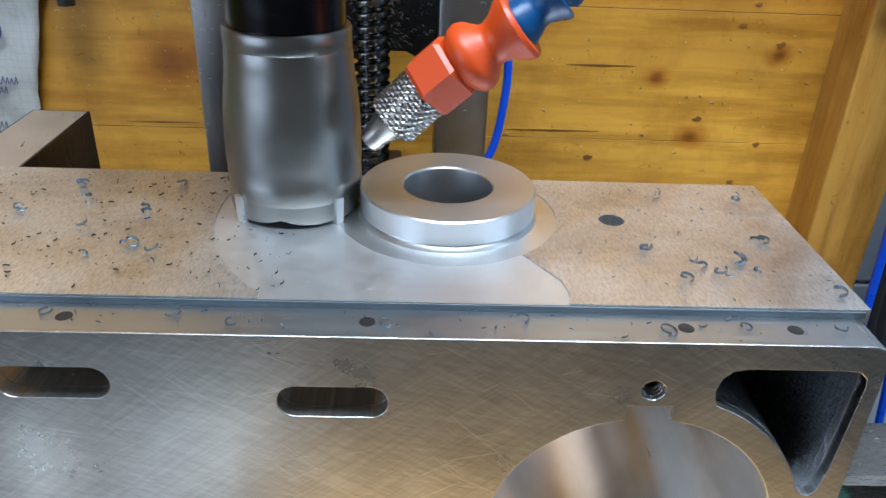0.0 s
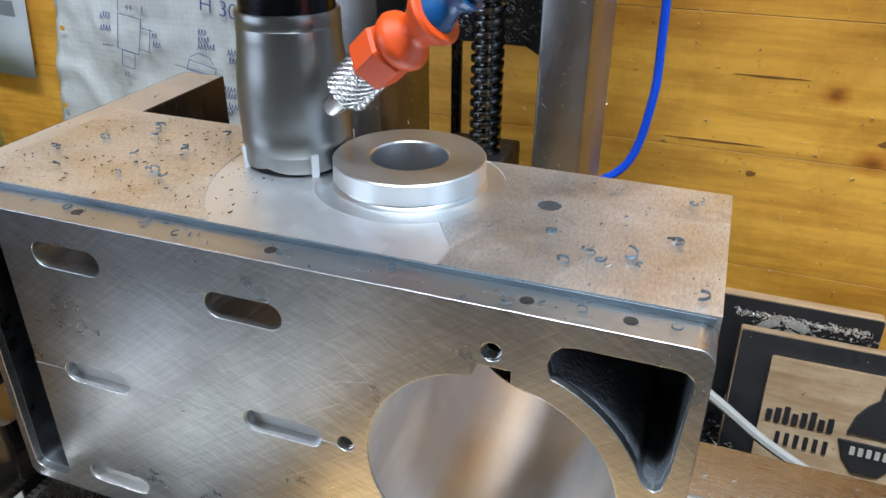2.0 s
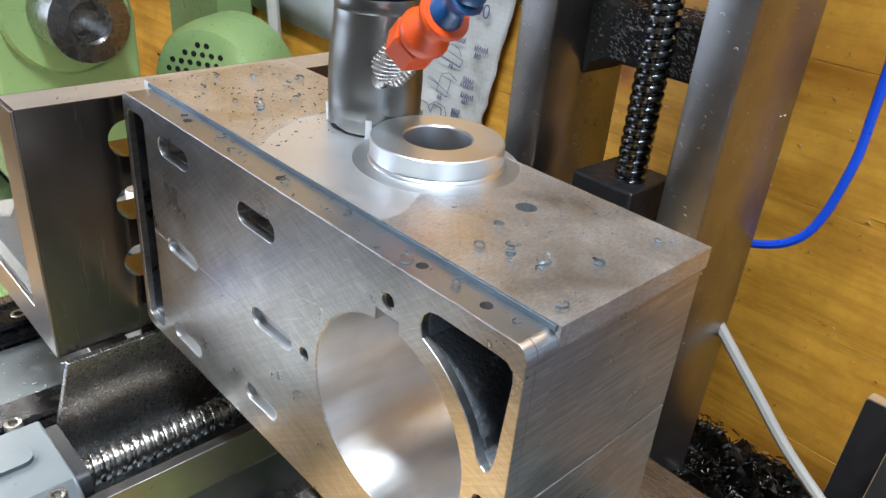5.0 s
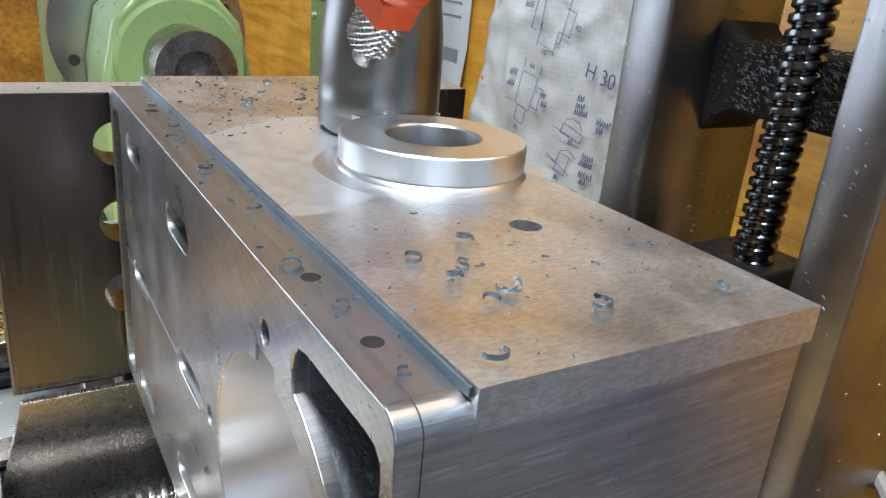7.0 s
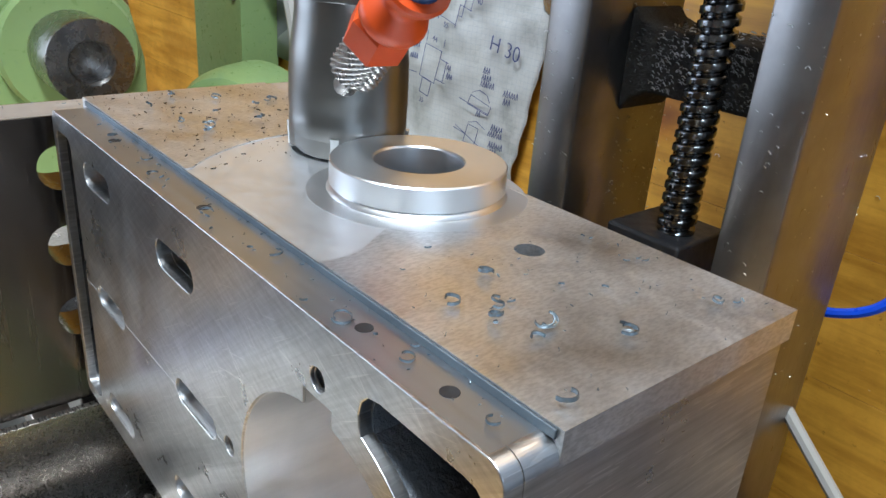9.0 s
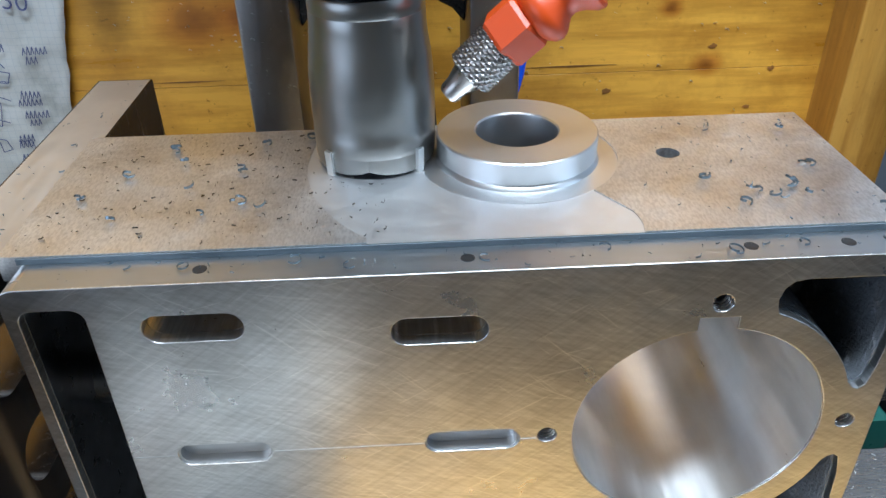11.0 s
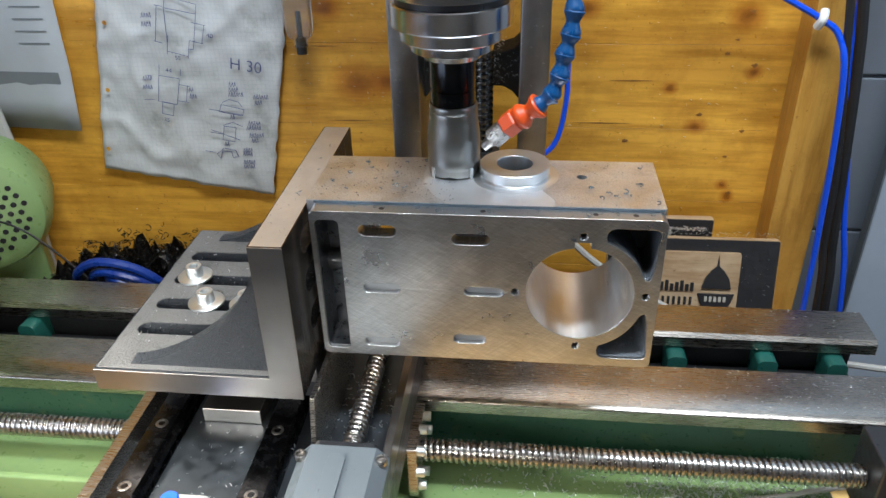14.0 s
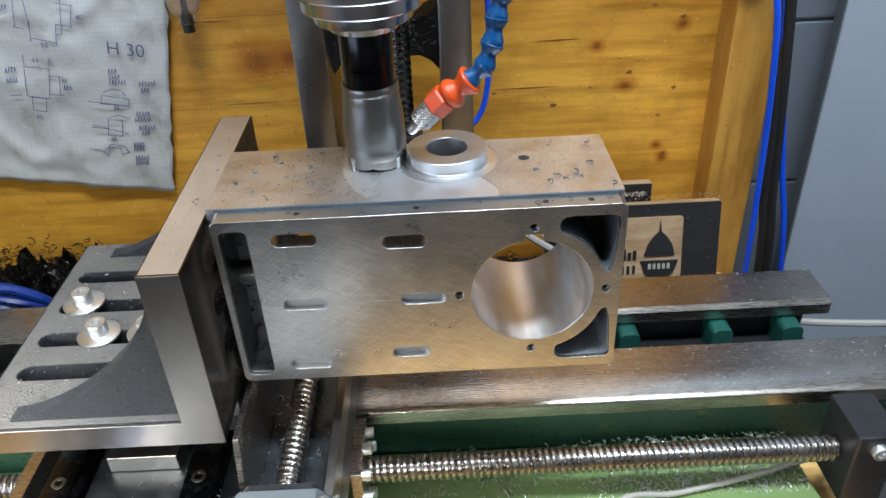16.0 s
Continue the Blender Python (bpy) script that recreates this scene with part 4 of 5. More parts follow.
for x, zz, w in ((-0.245, -0.040, 0.055), (0.075, 0.012, 0.050), (-0.500, -0.086, 0.030), (0.045, -0.038, 0.070), (-0.270, 0.048, 0.040)):
    part("grain_crack", slab([(x - w / 2, zz), (x, zz + 0.0007), (x + w / 2, zz + 0.0003), (x, zz - 0.0007)], [], WALL - 0.0004, WALL + 0.0010, "y"), KNOT, back, smooth=0)
for x, zz, q in SMALL_KNOTS:
    part("knot", slab([(x + 0.9 * q * k * math.cos(a * 0.5236), zz + 0.6 * q * k * math.sin(a * 0.5236)) for a in range(12) for k in [1 + 0.8 * noise.noise(Vector((a * 0.6, x * 70, 0)))]], [], WALL - 0.0005, WALL + 0.0010, "y"), KNOT_DARK, back, smooth=0)
tagged(finish("wall_post", box(0.2400, 0.3700, -0.60, 0.2880, 0.4300, 1.30), PINE_UP, bevel=0.002), "upright pine post at the end of the boarded wall", "post", kind="structure")
grey = tagged(new("wall_east"), "grey-painted block wall", "wall", kind="structure")
for r in range(10):
    for c in range(5):
        x = 0.28 + c * 0.40 - (0.2 if r % 2 else 0)
        part("block", box(x + 0.002, 0.4700, -0.60 + r * 0.20 + 0.002, x + 0.398, 0.55, -0.60 + r * 0.20 + 0.198), GREY_WALL, grey, smooth=0, bevel=0.003)
part("mortar", box(0.08, 0.4735, -0.60, 2.3, 0.56, 1.40), GREY_WALL, grey)
panel = thing("leaning_panel", "pale grey sheet leaning against the block wall", "panel")
part("sheet", slab([(0.3740, -0.620), (0.95, -0.620), (0.95, 0.60), (0.3700, 0.60)], [], 0.4200, 0.4330, "y"), PALE_PANEL, panel, bevel=0.002)
part("edge_trim", slab([(0.3715, -0.620), (0.3738, -0.620), (0.3698, 0.60), (0.3675, 0.60)], [], 0.4180, 0.4340, "y"), GREY_MOTOR, panel, "darker folded edge", bevel=0.0005)

# the room that closes the place
for nm, b in (("floor", (-2.3, -2.6, -0.70, 2.3, 0.6, -0.66)), ("ceiling", (-2.3, -2.6, 1.40, 2.3, 0.6, 1.44)), ("wall_south", (-2.3, -2.6, -0.66, 2.3, -2.55, 1.40)), ("wall_west", (-2.3, -2.55, -0.66, -2.22, 0.6, 1.40)), ("wall_far_east", (2.22, -2.55, -0.66, 2.3, 0.6, 1.40))):
    tagged(finish(nm, box(*b), FLOOR_DARK if nm == "floor" else PINE if nm == "wall_west" else ROOM, smooth=0), "boarded pine end wall" if nm == "wall_west" else "plain plastered room surface", nm.split("_")[0], kind="structure")
bench = thing("bench", "pine workbench under the lathe", "workbench")
part("top", box(-1.60, -0.258, -0.300, 0.275, 0.4090, -0.262), BENCH_WOOD, bench, bevel=0.003)
for x in (-1.5, 0.22):
    for y in (-0.20, 0.34):
        part("leg", box(x - 0.04, y - 0.04, -0.66, x + 0.04, y + 0.04, -0.300), PINE_UP, bench, bevel=0.003)
tray = thing("chip_tray", "pale green painted chip tray under the lathe bed", "tray")
part("front_lip", slab(rounded(-0.0040, -0.2620, 0.0030, -0.2080, 0.002, 3), [], -1.30, 0.2240, "x"), GREEN, tray)
part("sheet", slab([(0.0031, -0.2620), (0.255, -0.2620), (0.255, -0.2560), (0.240, -0.2560), (0.090, -0.2490), (0.084, -0.2240), (0.060, -0.2215), (0.030, -0.2190), (0.012, -0.2150), (0.0031, -0.2120)], [], -1.30, 0.2240, "x"), GREEN, tray, smooth=20, bevel=0.002)

# ---- sheets on the wall ----
sheet = thing("paper_sheet", "crumpled squared paper sheet with blue ink sketches pinned to the boards", "paper")


def rumpled(x0, z0, x1, z1, tilt, seed, amp, nx=36, nz=48):
    """A sheet that stands a little off the wall, with folds and a curled corner."""
    bm = bmesh.new()
    rows = []
    for j in range(nz + 1):
        row = []
        for i in range(nx + 1):
            u, v = i / nx, j / nz
            x, zz = x0 + (x1 - x0) * u, z0 + (z1 - z0) * v
            zz += tilt * (u - 0.5) * (x1 - x0)
            x -= tilt * (v - 0.5) * (z1 - z0)
            f = noise.fractal(Vector((u * 5 + seed, v * 7, 0)), 0.8, 2.0, 5)
            y = WALL - 0.0040 - amp * (0.5 + f) - 0.010 * max(0, 0.25 - v) * 2 * (0.3 + u)
            if u < 0.004 or u > 0.996:
                x += 0.0010 * noise.noise(Vector((v * 30, seed, 0)))
            row.append(bm.verts.new((x, min(y, WALL - 0.0015), zz)))
        rows.append(row)
    for a, b in zip(rows, rows[1:]):
        for i in range(nx):
            bm.faces.new((a[i], a[i + 1], b[i + 1], b[i]))
    return bm


# the page lies slightly askew; a is counted across it and b down it
PAGE_X = (-0.6402, 0.0488, -0.0096)
PAGE_Z = (0.1045, -0.0, -0.0492)


def on_page(a, b):
    return (PAGE_X[0] + PAGE_X[1] * a + PAGE_X[2] * b, PAGE_Z[0] + PAGE_Z[1] * a + PAGE_Z[2] * b)


def page_mesh(nx=44, nz=60):
    """The rumpled page: creases, a torn edge and a hanging lower corner."""
    bm = bmesh.new()
    rows = []
    for j in range(nz + 1):
        row = []
        for i in range(nx + 1):
            u, v = i / nx, j / nz
            a = 2.42 + (6.95 - 2.42) * u - 0.04 * v
            b = -2.00 + (4.28 + 2.00) * v + 0.62 * u * v + 0.03 * noise.noise(Vector((u * 18, v * 22, 4)))
            if i in (0, nx):
                a += 0.05 * noise.noise(Vector((v * 24, i, 2)))
            x, zz = on_page(a, b)
            f = noise.fractal(Vector((u * 5 + 3, v * 7, 0)), 0.8, 2.0, 5)
            fold = abs(noise.noise(Vector((u * 3.1 + v * 2.2, v * 4.0 - u * 2.0, 7))))
            y = WALL - 0.0052 - 0.0024 * (0.5 + f) - 0.0030 * (1 - min(1, fold * 5)) - 0.006 * max(0, v - 0.75) * (0.3 + u)
            row.append(bm.verts.new((x, min(y, WALL - 0.0015), zz)))
        rows.append(row)
    for p, q in zip(rows, rows[1:]):
        for i in range(nx):
            bm.faces.new((p[i], p[i + 1], q[i + 1], q[i]))
    return bm


ob = part("page", page_mesh(), PAPER, sheet)
s = ob.modifiers.new("thick", "SOLIDIFY")
s.thickness = 0.0003
PY = WALL - 0.0118


def pen(runs, parent, w=0.0005):
    """Pen strokes: thin flat bars along runs of points on the page."""
    for run in runs:
        for p, q in zip(run, run[1:]):
            (x0, z0), (x1, z1) = on_page(*p), on_page(*q)
            d = Vector((x1 - x0, z1 - z0)).normalized()
            o = Vector((-d.y, d.x)) * w / 2
            part("ink_stroke", slab([(x0 - o.x, z0 - o.y), (x1 - o.x, z1 - o.y), (x1 + o.x, z1 + o.y), (x0 + o.x, z0 + o.y)], [], PY, PY + 0.0004, "y"), INK, parent, "blue ink line", smooth=0)


pen([[(4.13, -0.02), (4.87, 0.17), (4.86, 0.38), (4.10, 0.24), (4.13, -0.02)], [(4.10, 0.24), (4.18, 1.05)], [(4.86, 0.38), (4.81, 1.19), (4.70, 1.17)],
     [(3.93, 0.18), (3.89, 1.00)], [(3.88, 0.17), (4.08, 0.22)], [(3.85, 0.98), (4.06, 1.04)], [(4.74, 0.56), (5.09, 0.64)], [(4.71, 0.98), (5.05, 1.05)], [(5.06, 0.62), (5.01, 1.06)],
     [(4.19, 0.86), (4.17, 1.30)], [(4.71, 0.98), (4.68, 1.40)], [(4.16, 1.22), (4.69, 1.35)]], sheet)
pen([[(3.95, 1.80), (4.46, 1.88), (4.40, 2.52), (3.93, 2.43), (3.95, 1.80)], [(3.96, 1.55), (3.96, 1.76)], [(4.49, 1.65), (4.49, 1.80)], [(4.03, 2.46), (4.32, 2.51), (4.30, 2.80), (4.02, 2.75), (4.03, 2.46)],
     [(4.66, 2.04), (4.63, 2.46)], [(4.44, 2.02), (4.72, 2.07)], [(4.40, 2.42), (4.70, 2.46)], [(3.58, 2.40), (3.82, 2.40)], [(3.62, 1.80), (3.80, 1.82)]], sheet)
pen([[(5.50, 2.50), (6.08, 2.62), (6.04, 2.78), (5.46, 2.68), (5.50, 2.50)], [(5.52, 2.45), (5.70, 2.37), (5.92, 2.43), (6.02, 2.55)], [(5.20, 2.62), (6.06, 2.76)],
     [(5.59, 3.05), (5.89, 3.08), (5.87, 3.45), (5.56, 3.40), (5.59, 3.05)], [(5.58, 3.02), (5.80, 2.95), (6.05, 3.05)], [(5.25, 3.14), (6.00, 3.40)], [(5.22, 3.20), (5.60, 3.26)],
     [(5.42, 3.78), (5.60, 3.62), (5.90, 3.68), (5.98, 3.84), (5.84, 3.88), (5.80, 3.72), (5.56, 3.70), (5.53, 3.90), (5.42, 3.78)], [(5.12, 3.70), (5.40, 3.74)]], sheet)
# notes too small to read
random.seed(9)
for a, b, k in ((3.56, 0.46, 4), (3.56, 0.66, 4), (3.55, 1.93, 4), (3.55, 2.14, 4), (4.70, 2.20, 2), (4.72, 2.36, 3), (5.68, 2.06, 3), (5.68, 2.18, 4), (5.68, 2.30, 6), (6.30, 2.36, 6), (6.34, 2.50, 3), (5.74, 2.86, 2), (6.20, 3.02, 5), (6.16, 3.14, 6),
                (6.24, 3.34, 6), (6.30, 3.46, 3), (5.62, 3.56, 2), (6.10, 3.72, 4), (6.10, 3.82, 4), (6.12, 4.04, 5), (6.12, 4.16, 5)):
    pen([[(a + i * 0.062, b), (a + i * 0.062 + 0.018, b - 0.10 - 0.03 * random.random()), (a + i * 0.062 + 0.044, b - 0.02 * random.random())] for i in range(k)], sheet)


def letters(text, parent, place, size, material, turn=(90, 0, 0), label=""):
    cu = bpy.data.curves.new("lettering", "FONT")
    cu.body, cu.size, cu.extrude = text, size, 0.0002
    cu.offset = -0.014 * size if material is INK else 0.0
    tmp = bpy.data.objects.new("lettering", cu)
    me = bpy.data.meshes.new_from_object(tmp)
    bpy.data.objects.remove(tmp)
    me.materials.clear()
    me.materials.append(material.m)
    ob = new("lettering", me)
    ob.matrix_world = pose(*place, *turn)
    ob.parent = parent
    if label:
        ob["label"] = label
    return ob


for text, a, b, size in (("H 30", 5.68, 1.62, 0.0190), ("40", 5.12, 0.90, 0.0075), ("55", 4.36, 1.42, 0.0070), ("44", 4.12, 1.72, 0.0075), ("35", 4.06, 2.94, 0.0070)):
    px, pz = on_page(a, b)
    letters(text, sheet, (px, PY, pz), size, INK, (90, 9, 0), "handwritten blue ink note")
for a, b in ((2.66, 0.58), (2.64, 2.18), (2.56, 3.71)):
    part("punched_hole", slab(circle(*on_page(a, b), 0.0026, 16), [], PY + 0.0004, PY + 0.0008, "y"), PINE, sheet, smooth=0)

print_sheet = thing("printed_sheet", "printed white sheet with a grey block in a clear sleeve", "paper")
ob = part("page", rumpled(-0.7850, -0.0520, -0.5750, 0.2450, -0.03, 9.0, 0.0006, 6, 8), PAPER_FLAT, print_sheet)
s = ob.modifiers.new("thick", "SOLIDIFY")
s.thickness = 0.0006
part("grey_block", slab([(-0.776, -0.044), (-0.592, -0.048), (-0.592, 0.016), (-0.776, 0.018)], [], WALL - 0.0062, WALL - 0.0058, "y"), GREY_PRINT, print_sheet, smooth=0)
for k in range(8):
    part("print_line", slab([(-0.63, 0.05 + k * 0.014), (-0.592, 0.05 + k * 0.014), (-0.592, 0.0512 + k * 0.014), (-0.63, 0.0512 + k * 0.014)], [], WALL - 0.0060, WALL - 0.0055, "y"), GREY_PRINT, print_sheet, smooth=0)

# ---- air filter bowl ----
filt = thing("air_filter_bowl", "clear air filter bowl with a black drain hanging on the wall", "air filter")
FX, FY = -0.2850, 0.3800
part("bowl", lathe([(0.0150, 0.1500), (0.0155, 0.1100), (0.0150, 0.0760), (0.0130, 0.0680), (0.0075, 0.0640), (0.0070, 0.0560), (0, 0.0560)], (FX, FY, 0), 32), BOWL, filt, "clear plastic bowl")
part("stem", lathe([(0, 0.0950), (0.0020, 0.0950), (0.0022, 0.0700), (0.0040, 0.0680), (0.0040, 0.0570), (0, 0.0570)], (FX, FY, 0), 16), BLACK_PLASTIC, filt)
part("drain", lathe([(0, 0.0570), (0.0056, 0.0570), (0.0056, 0.0480), (0, 0.0480)], (FX, FY, 0), 20), BLACK_PLASTIC, filt, "black drain cap")
part("collar", lathe([(0, 0.1480), (0.0200, 0.1480), (0.0215, 0.1500), (0.0215, 0.1700), (0.0180, 0.1720), (0.0180, 0.2200), (0, 0.2200)], (FX, FY, 0), 32), BLACK_PLASTIC, filt, "black filter head")

# ---- signs ----
def board(name, x0, z0, x1, z1, y, lean, label):
    th = thing(name, label, "sign")
    th.matrix_world = pose(0, y, z0, lean, 0, 0)
    part("panel", slab(rounded(x0, 0, x1, z1 - z0, 0.0015, 2), [], 0.0, 0.010, "y"), PLY, th, "plywood edge", smooth=0)
    part("black_face", slab(rounded(x0 + 0.0006, 0.0006, x1 - 0.0006, z1 - z0 - 0.0006, 0.0015, 2), [], -0.0012, -0.0002, "y"), SIGN_BLACK, th, "black painted face", smooth=0)
    return th


plaque = board("plaque_sign", 0.085, -0.2615, 0.242, -0.1365, 0.3000, -14, "black board with a pale wooden plaque and a dark spiked-helmet emblem")
PO = (-0.0110, 0.0080)


def shifted(loop):
    """The loop moved to the plaque's place on its board."""
    return [(u + PO[0], v + PO[1]) for u, v in loop]


part("plaque", slab(shifted(rounded(0.118, 0.004, 0.212, 0.103, 0.002)), [], -0.0060, -0.0014, "y"), PLY, plaque, "pale worn wooden plaque", bevel=0.0005)
part("emblem", slab(shifted([(0.172, 0.062), (0.175, 0.074), (0.181, 0.083), (0.1865, 0.088), (0.1880, 0.101), (0.1895, 0.088), (0.195, 0.083), (0.201, 0.074), (0.204, 0.062)]), [], -0.0085, -0.0062, "y"), SIGN_BLACK, plaque, "dark helmet-shaped emblem", bevel=0.0006)
part("emblem", slab(shifted([(0.168, 0.056), (0.208, 0.056), (0.204, 0.044), (0.196, 0.034), (0.180, 0.034), (0.172, 0.044)]), [], -0.0085, -0.0062, "y"), SIGN_BLACK, plaque, bevel=0.0006)
for k in range(5):
    part("emblem_mark", slab(shifted(rounded(0.176 + k * 0.005, 0.047, 0.179 + k * 0.005, 0.053, 0.0004, 1)), [], -0.0092, -0.0086, "y"), SIGN_PALE, plaque, smooth=0)
for k in range(8):
    part("text_bar", slab(shifted(rounded(0.1215 + k * 0.0055, 0.058, 0.1252 + k * 0.0055, 0.066 + 0.002 * (k % 3), 0.0004, 1)), [], -0.0075, -0.0062, "y"), SIGN_BLACK, plaque, smooth=0)
for k in range(6):
    part("text_bar", slab(shifted(rounded(0.130 + k * 0.0060, 0.042, 0.1328 + k * 0.0060, 0.051, 0.0004, 1)), [], -0.0075, -0.0062, "y"), SIGN_BLACK, plaque, smooth=0)
random.seed(71)
for _ in range(46):
    bm = bmesh.new()
    q = random.uniform(0.0006, 0.0014)
    curl(bm, (random.uniform(0.200, 0.240) if random.random() < 0.6 else random.uniform(0.09, 0.24), -0.0016, random.uniform(0.006, 0.122)), q, random.uniform(0.2, 0.5), q * 0.3, q * 0.15, random.uniform(-0.3, 0.3), radians(90), 0)
    part("stuck_chip", bm, SWARF, plaque, "bright chip", smooth=0)
cnc = board("round_emblem_sign", 0.060, -0.2615, 0.174, -0.128, 0.3420, -5, "black board with a pale round emblem and lettering, plywood edges")
for k in range(7):
    a0, a1 = radians(k * 51.4), radians(k * 51.4 + 42)
    for r0, r1 in ((0.010, 0.0165), (0.0185, 0.0250)):
        arc = [(0.115 + r1 * math.cos(a0 + (a1 - a0) * i / 6), 0.098 + r1 * math.sin(a0 + (a1 - a0) * i / 6)) for i in range(7)]
        arc += [(0.115 + r0 * math.cos(a1 - (a1 - a0) * i / 6), 0.098 + r0 * math.sin(a1 - (a1 - a0) * i / 6)) for i in range(7)]
        part("emblem_segment", slab(arc, [], -0.0018, -0.0013, "y"), SIGN_PALE, cnc, "worn pale ring segment", smooth=0)
letters("CNC", cnc, (0.084, -0.0014, 0.040), 0.026, SIGN_PALE, (90, 0, 0), "worn pale lettering")

# ---- cables ----
cable("black_cable", [(0.225, 0.352, 0.40), (0.2500, 0.352, 0.180), (0.2615, 0.350, 0.1111), (0.2714, 0.350, 0.0465), (0.2881, 0.350, -0.062), (0.2961, 0.350, -0.158), (0.3057, 0.350, -0.2423), (0.330, 0.350, -0.655)], 0.0042, CABLE_BLACK, "black cable hanging beside the post")
cable("black_cable", [(0.240, 0.366, 0.40), (0.2720, 0.362, 0.150), (0.2860, 0.362, 0.060), (0.2990, 0.360, -0.062), (0.3080, 0.358, -0.158), (0.3180, 0.356, -0.250), (0.345, 0.350, -0.655)], 0.0056, CABLE_BLACK, "thick black cable hanging beside the post")
cable("blue_air_line", [(0.090, 0.380, 0.200), (0.160, 0.362, 0.136), (0.2057, 0.360, 0.1113), (0.2402, 0.356, 0.0929), (0.2589, 0.352, 0.0784), (0.2683, 0.344, 0.0465), (0.2768, 0.342, -0.0367), (0.2830, 0.342, -0.1300), (0.2880, 0.342, -0.2450), (0.300, 0.340, -0.655)], 0.0032, CABLE_BLUE, "blue air line bent over the post", "hose")
cable("blue_air_line", [(0.262, 0.368, 0.40), (0.2780, 0.366, 0.080), (0.2930, 0.362, -0.010), (0.3150, 0.360, -0.130), (0.3350, 0.356, -0.2441), (0.380, 0.350, -0.655)], 0.0032, CABLE_BLUE, "blue air line hanging by the grey wall", "hose")
cable("blue_air_line", [(-0.125, 0.330, -0.060), (-0.090, 0.335, -0.052), (-0.045, 0.345, -0.060), (-0.010, 0.355, -0.045), (0.002, 0.362, 0.000), (0.002, 0.366, 0.060), (-0.004, 0.366, 0.300)], 0.0030, CABLE_BLUE, "thin blue air line looping behind the mill column", "hose")
cable("grey_cable", [(-0.060, 0.300, -0.060), (-0.020, 0.300, -0.100), (0.012, 0.300, -0.130), (0.040, 0.300, -0.156), (0.078, 0.297, -0.181), (0.130, 0.285, -0.207), (0.24, 0.265, -0.240), (0.40, 0.250, -0.250), (0.60, 0.24, -0.240)], 0.0036, CABLE_GREY, "grey cable drooping behind the bed")
cable("cable_clip", [(0.2385, 0.3560, 0.0850), (0.2402, 0.3500, 0.0935), (0.2425, 0.3560, 0.1010)], 0.0042, WHITE, "white cable clip on the post", "clip")
cable("grey_cable", [(0.40, 0.20, -0.215), (0.30, 0.080, -0.215), (0.20, 0.040, -0.2120), (0.12, 0.022, -0.2130), (0.06, 0.004, -0.2040), (-0.02, -0.060, -0.2560)], 0.0022, CABLE_GREY, "grey cable lying in the green tray")

# ---- lathe headstock and motor at the far end ----
head = thing("lathe_headstock", "pale green lathe headstock with a bright round ram", "lathe headstock")
part("casting", slab([(0.0500, BED), (0.1780, BED), (0.1780, -0.0100), (0.1680, 0.0360), (0.1480, 0.0580), (0.0800, 0.0580), (0.0600, 0.0360), (0.0500, -0.0100)], [], -0.6700, -0.5500, "x"), GREEN, head, "pale green casting with chamfered top", bevel=0.006)
part("ring", lathe([(0.0335, -0.5500), (0.0560, -0.5500), (0.0560, -0.5440), (0.0530, -0.5400), (0.0335, -0.5400)], (0, 0.114, 0.0020), 48, "x"), GREEN, head, smooth=30)
part("ram", lathe([(0.0340, -0.5500), (0.0340, -0.4950), (0.0335, -0.4900), (0.0180, -0.4890), (0.0160, -0.4920), (0.0160, -0.5200), (0, -0.5200)], (0, 0.114, 0.0020), 48, "x"), CHROME, head, "bright round ram", smooth=30)
disc = part("face_plate", lathe([(0, -0.6900), (0.0950, -0.6900), (0.0950, -0.6760), (0.0500, -0.6760), (0.0500, -0.6710), (0, -0.6710)], (0, 0.1140, 0.0100), 56, "x"), SPINDLE, head, "grey round face plate with bolt holes", smooth=30)
for k in range(6):
    a = radians(60 * k + 20)
    part("bolt_hole", lathe([(0, -0.6756), (0.0055, -0.6756), (0.0060, -0.6766)], (0, 0.114 + 0.078 * math.cos(a), 0.010 + 0.078 * math.sin(a)), 16, "x"), DARK_HOLE, disc)
part("spindle_box", slab(rounded(0.0300, BED, 0.2000, 0.0800, 0.020), [], -0.9400, -0.6910, "x"), GREEN, head, bevel=0.008)

for o in [head]:
    o.location.x = -0.035
motor = thing("green_motor", "pale green motor with a pierced round end cover", "motor")
motor.matrix_world = pose(-0.680, 0.3200, -0.1160, 0, 0, 30)
part("cover", lathe([(0, -0.050), (0.056, -0.050), (0.068, -0.044), (0.075, -0.030), (0.077, -0.010), (0.077, 0.030), (0, 0.030)], (0, 0, 0), 56, "y"), GREEN, motor, smooth=35)
for i in range(-5, 6):
    for j in range(-5, 6):
        u, v = i * 0.0112 + (0.0056 if j % 2 else 0), j * 0.0105
        if math.hypot(u, v) < 0.053:
            part("vent_hole", lathe([(0, -0.0506), (0.0032, -0.0506), (0.0035, -0.0496), (0.0035, -0.0480)], (u, 0, v), 10, "y"), DARK_HOLE, motor)
part("foot", box(-0.050, -0.02, -0.1470, 0.050, 0.03, -0.050), GREEN, motor, bevel=0.004)
tower = thing("green_belt_guard", "tall pale green belt guard behind the headstock", "machine guard")
part("cover", slab(rounded(-0.90, -0.262, -0.765, 0.120, 0.015), [], 0.3560, 0.4050, "y"), GREEN, tower, bevel=0.006)
part("lid_seam", box(-0.894, 0.3553, 0.0400, -0.771, 0.3558, 0.0416), DARK_HOLE, tower, "dark seam under the lid", smooth=0)
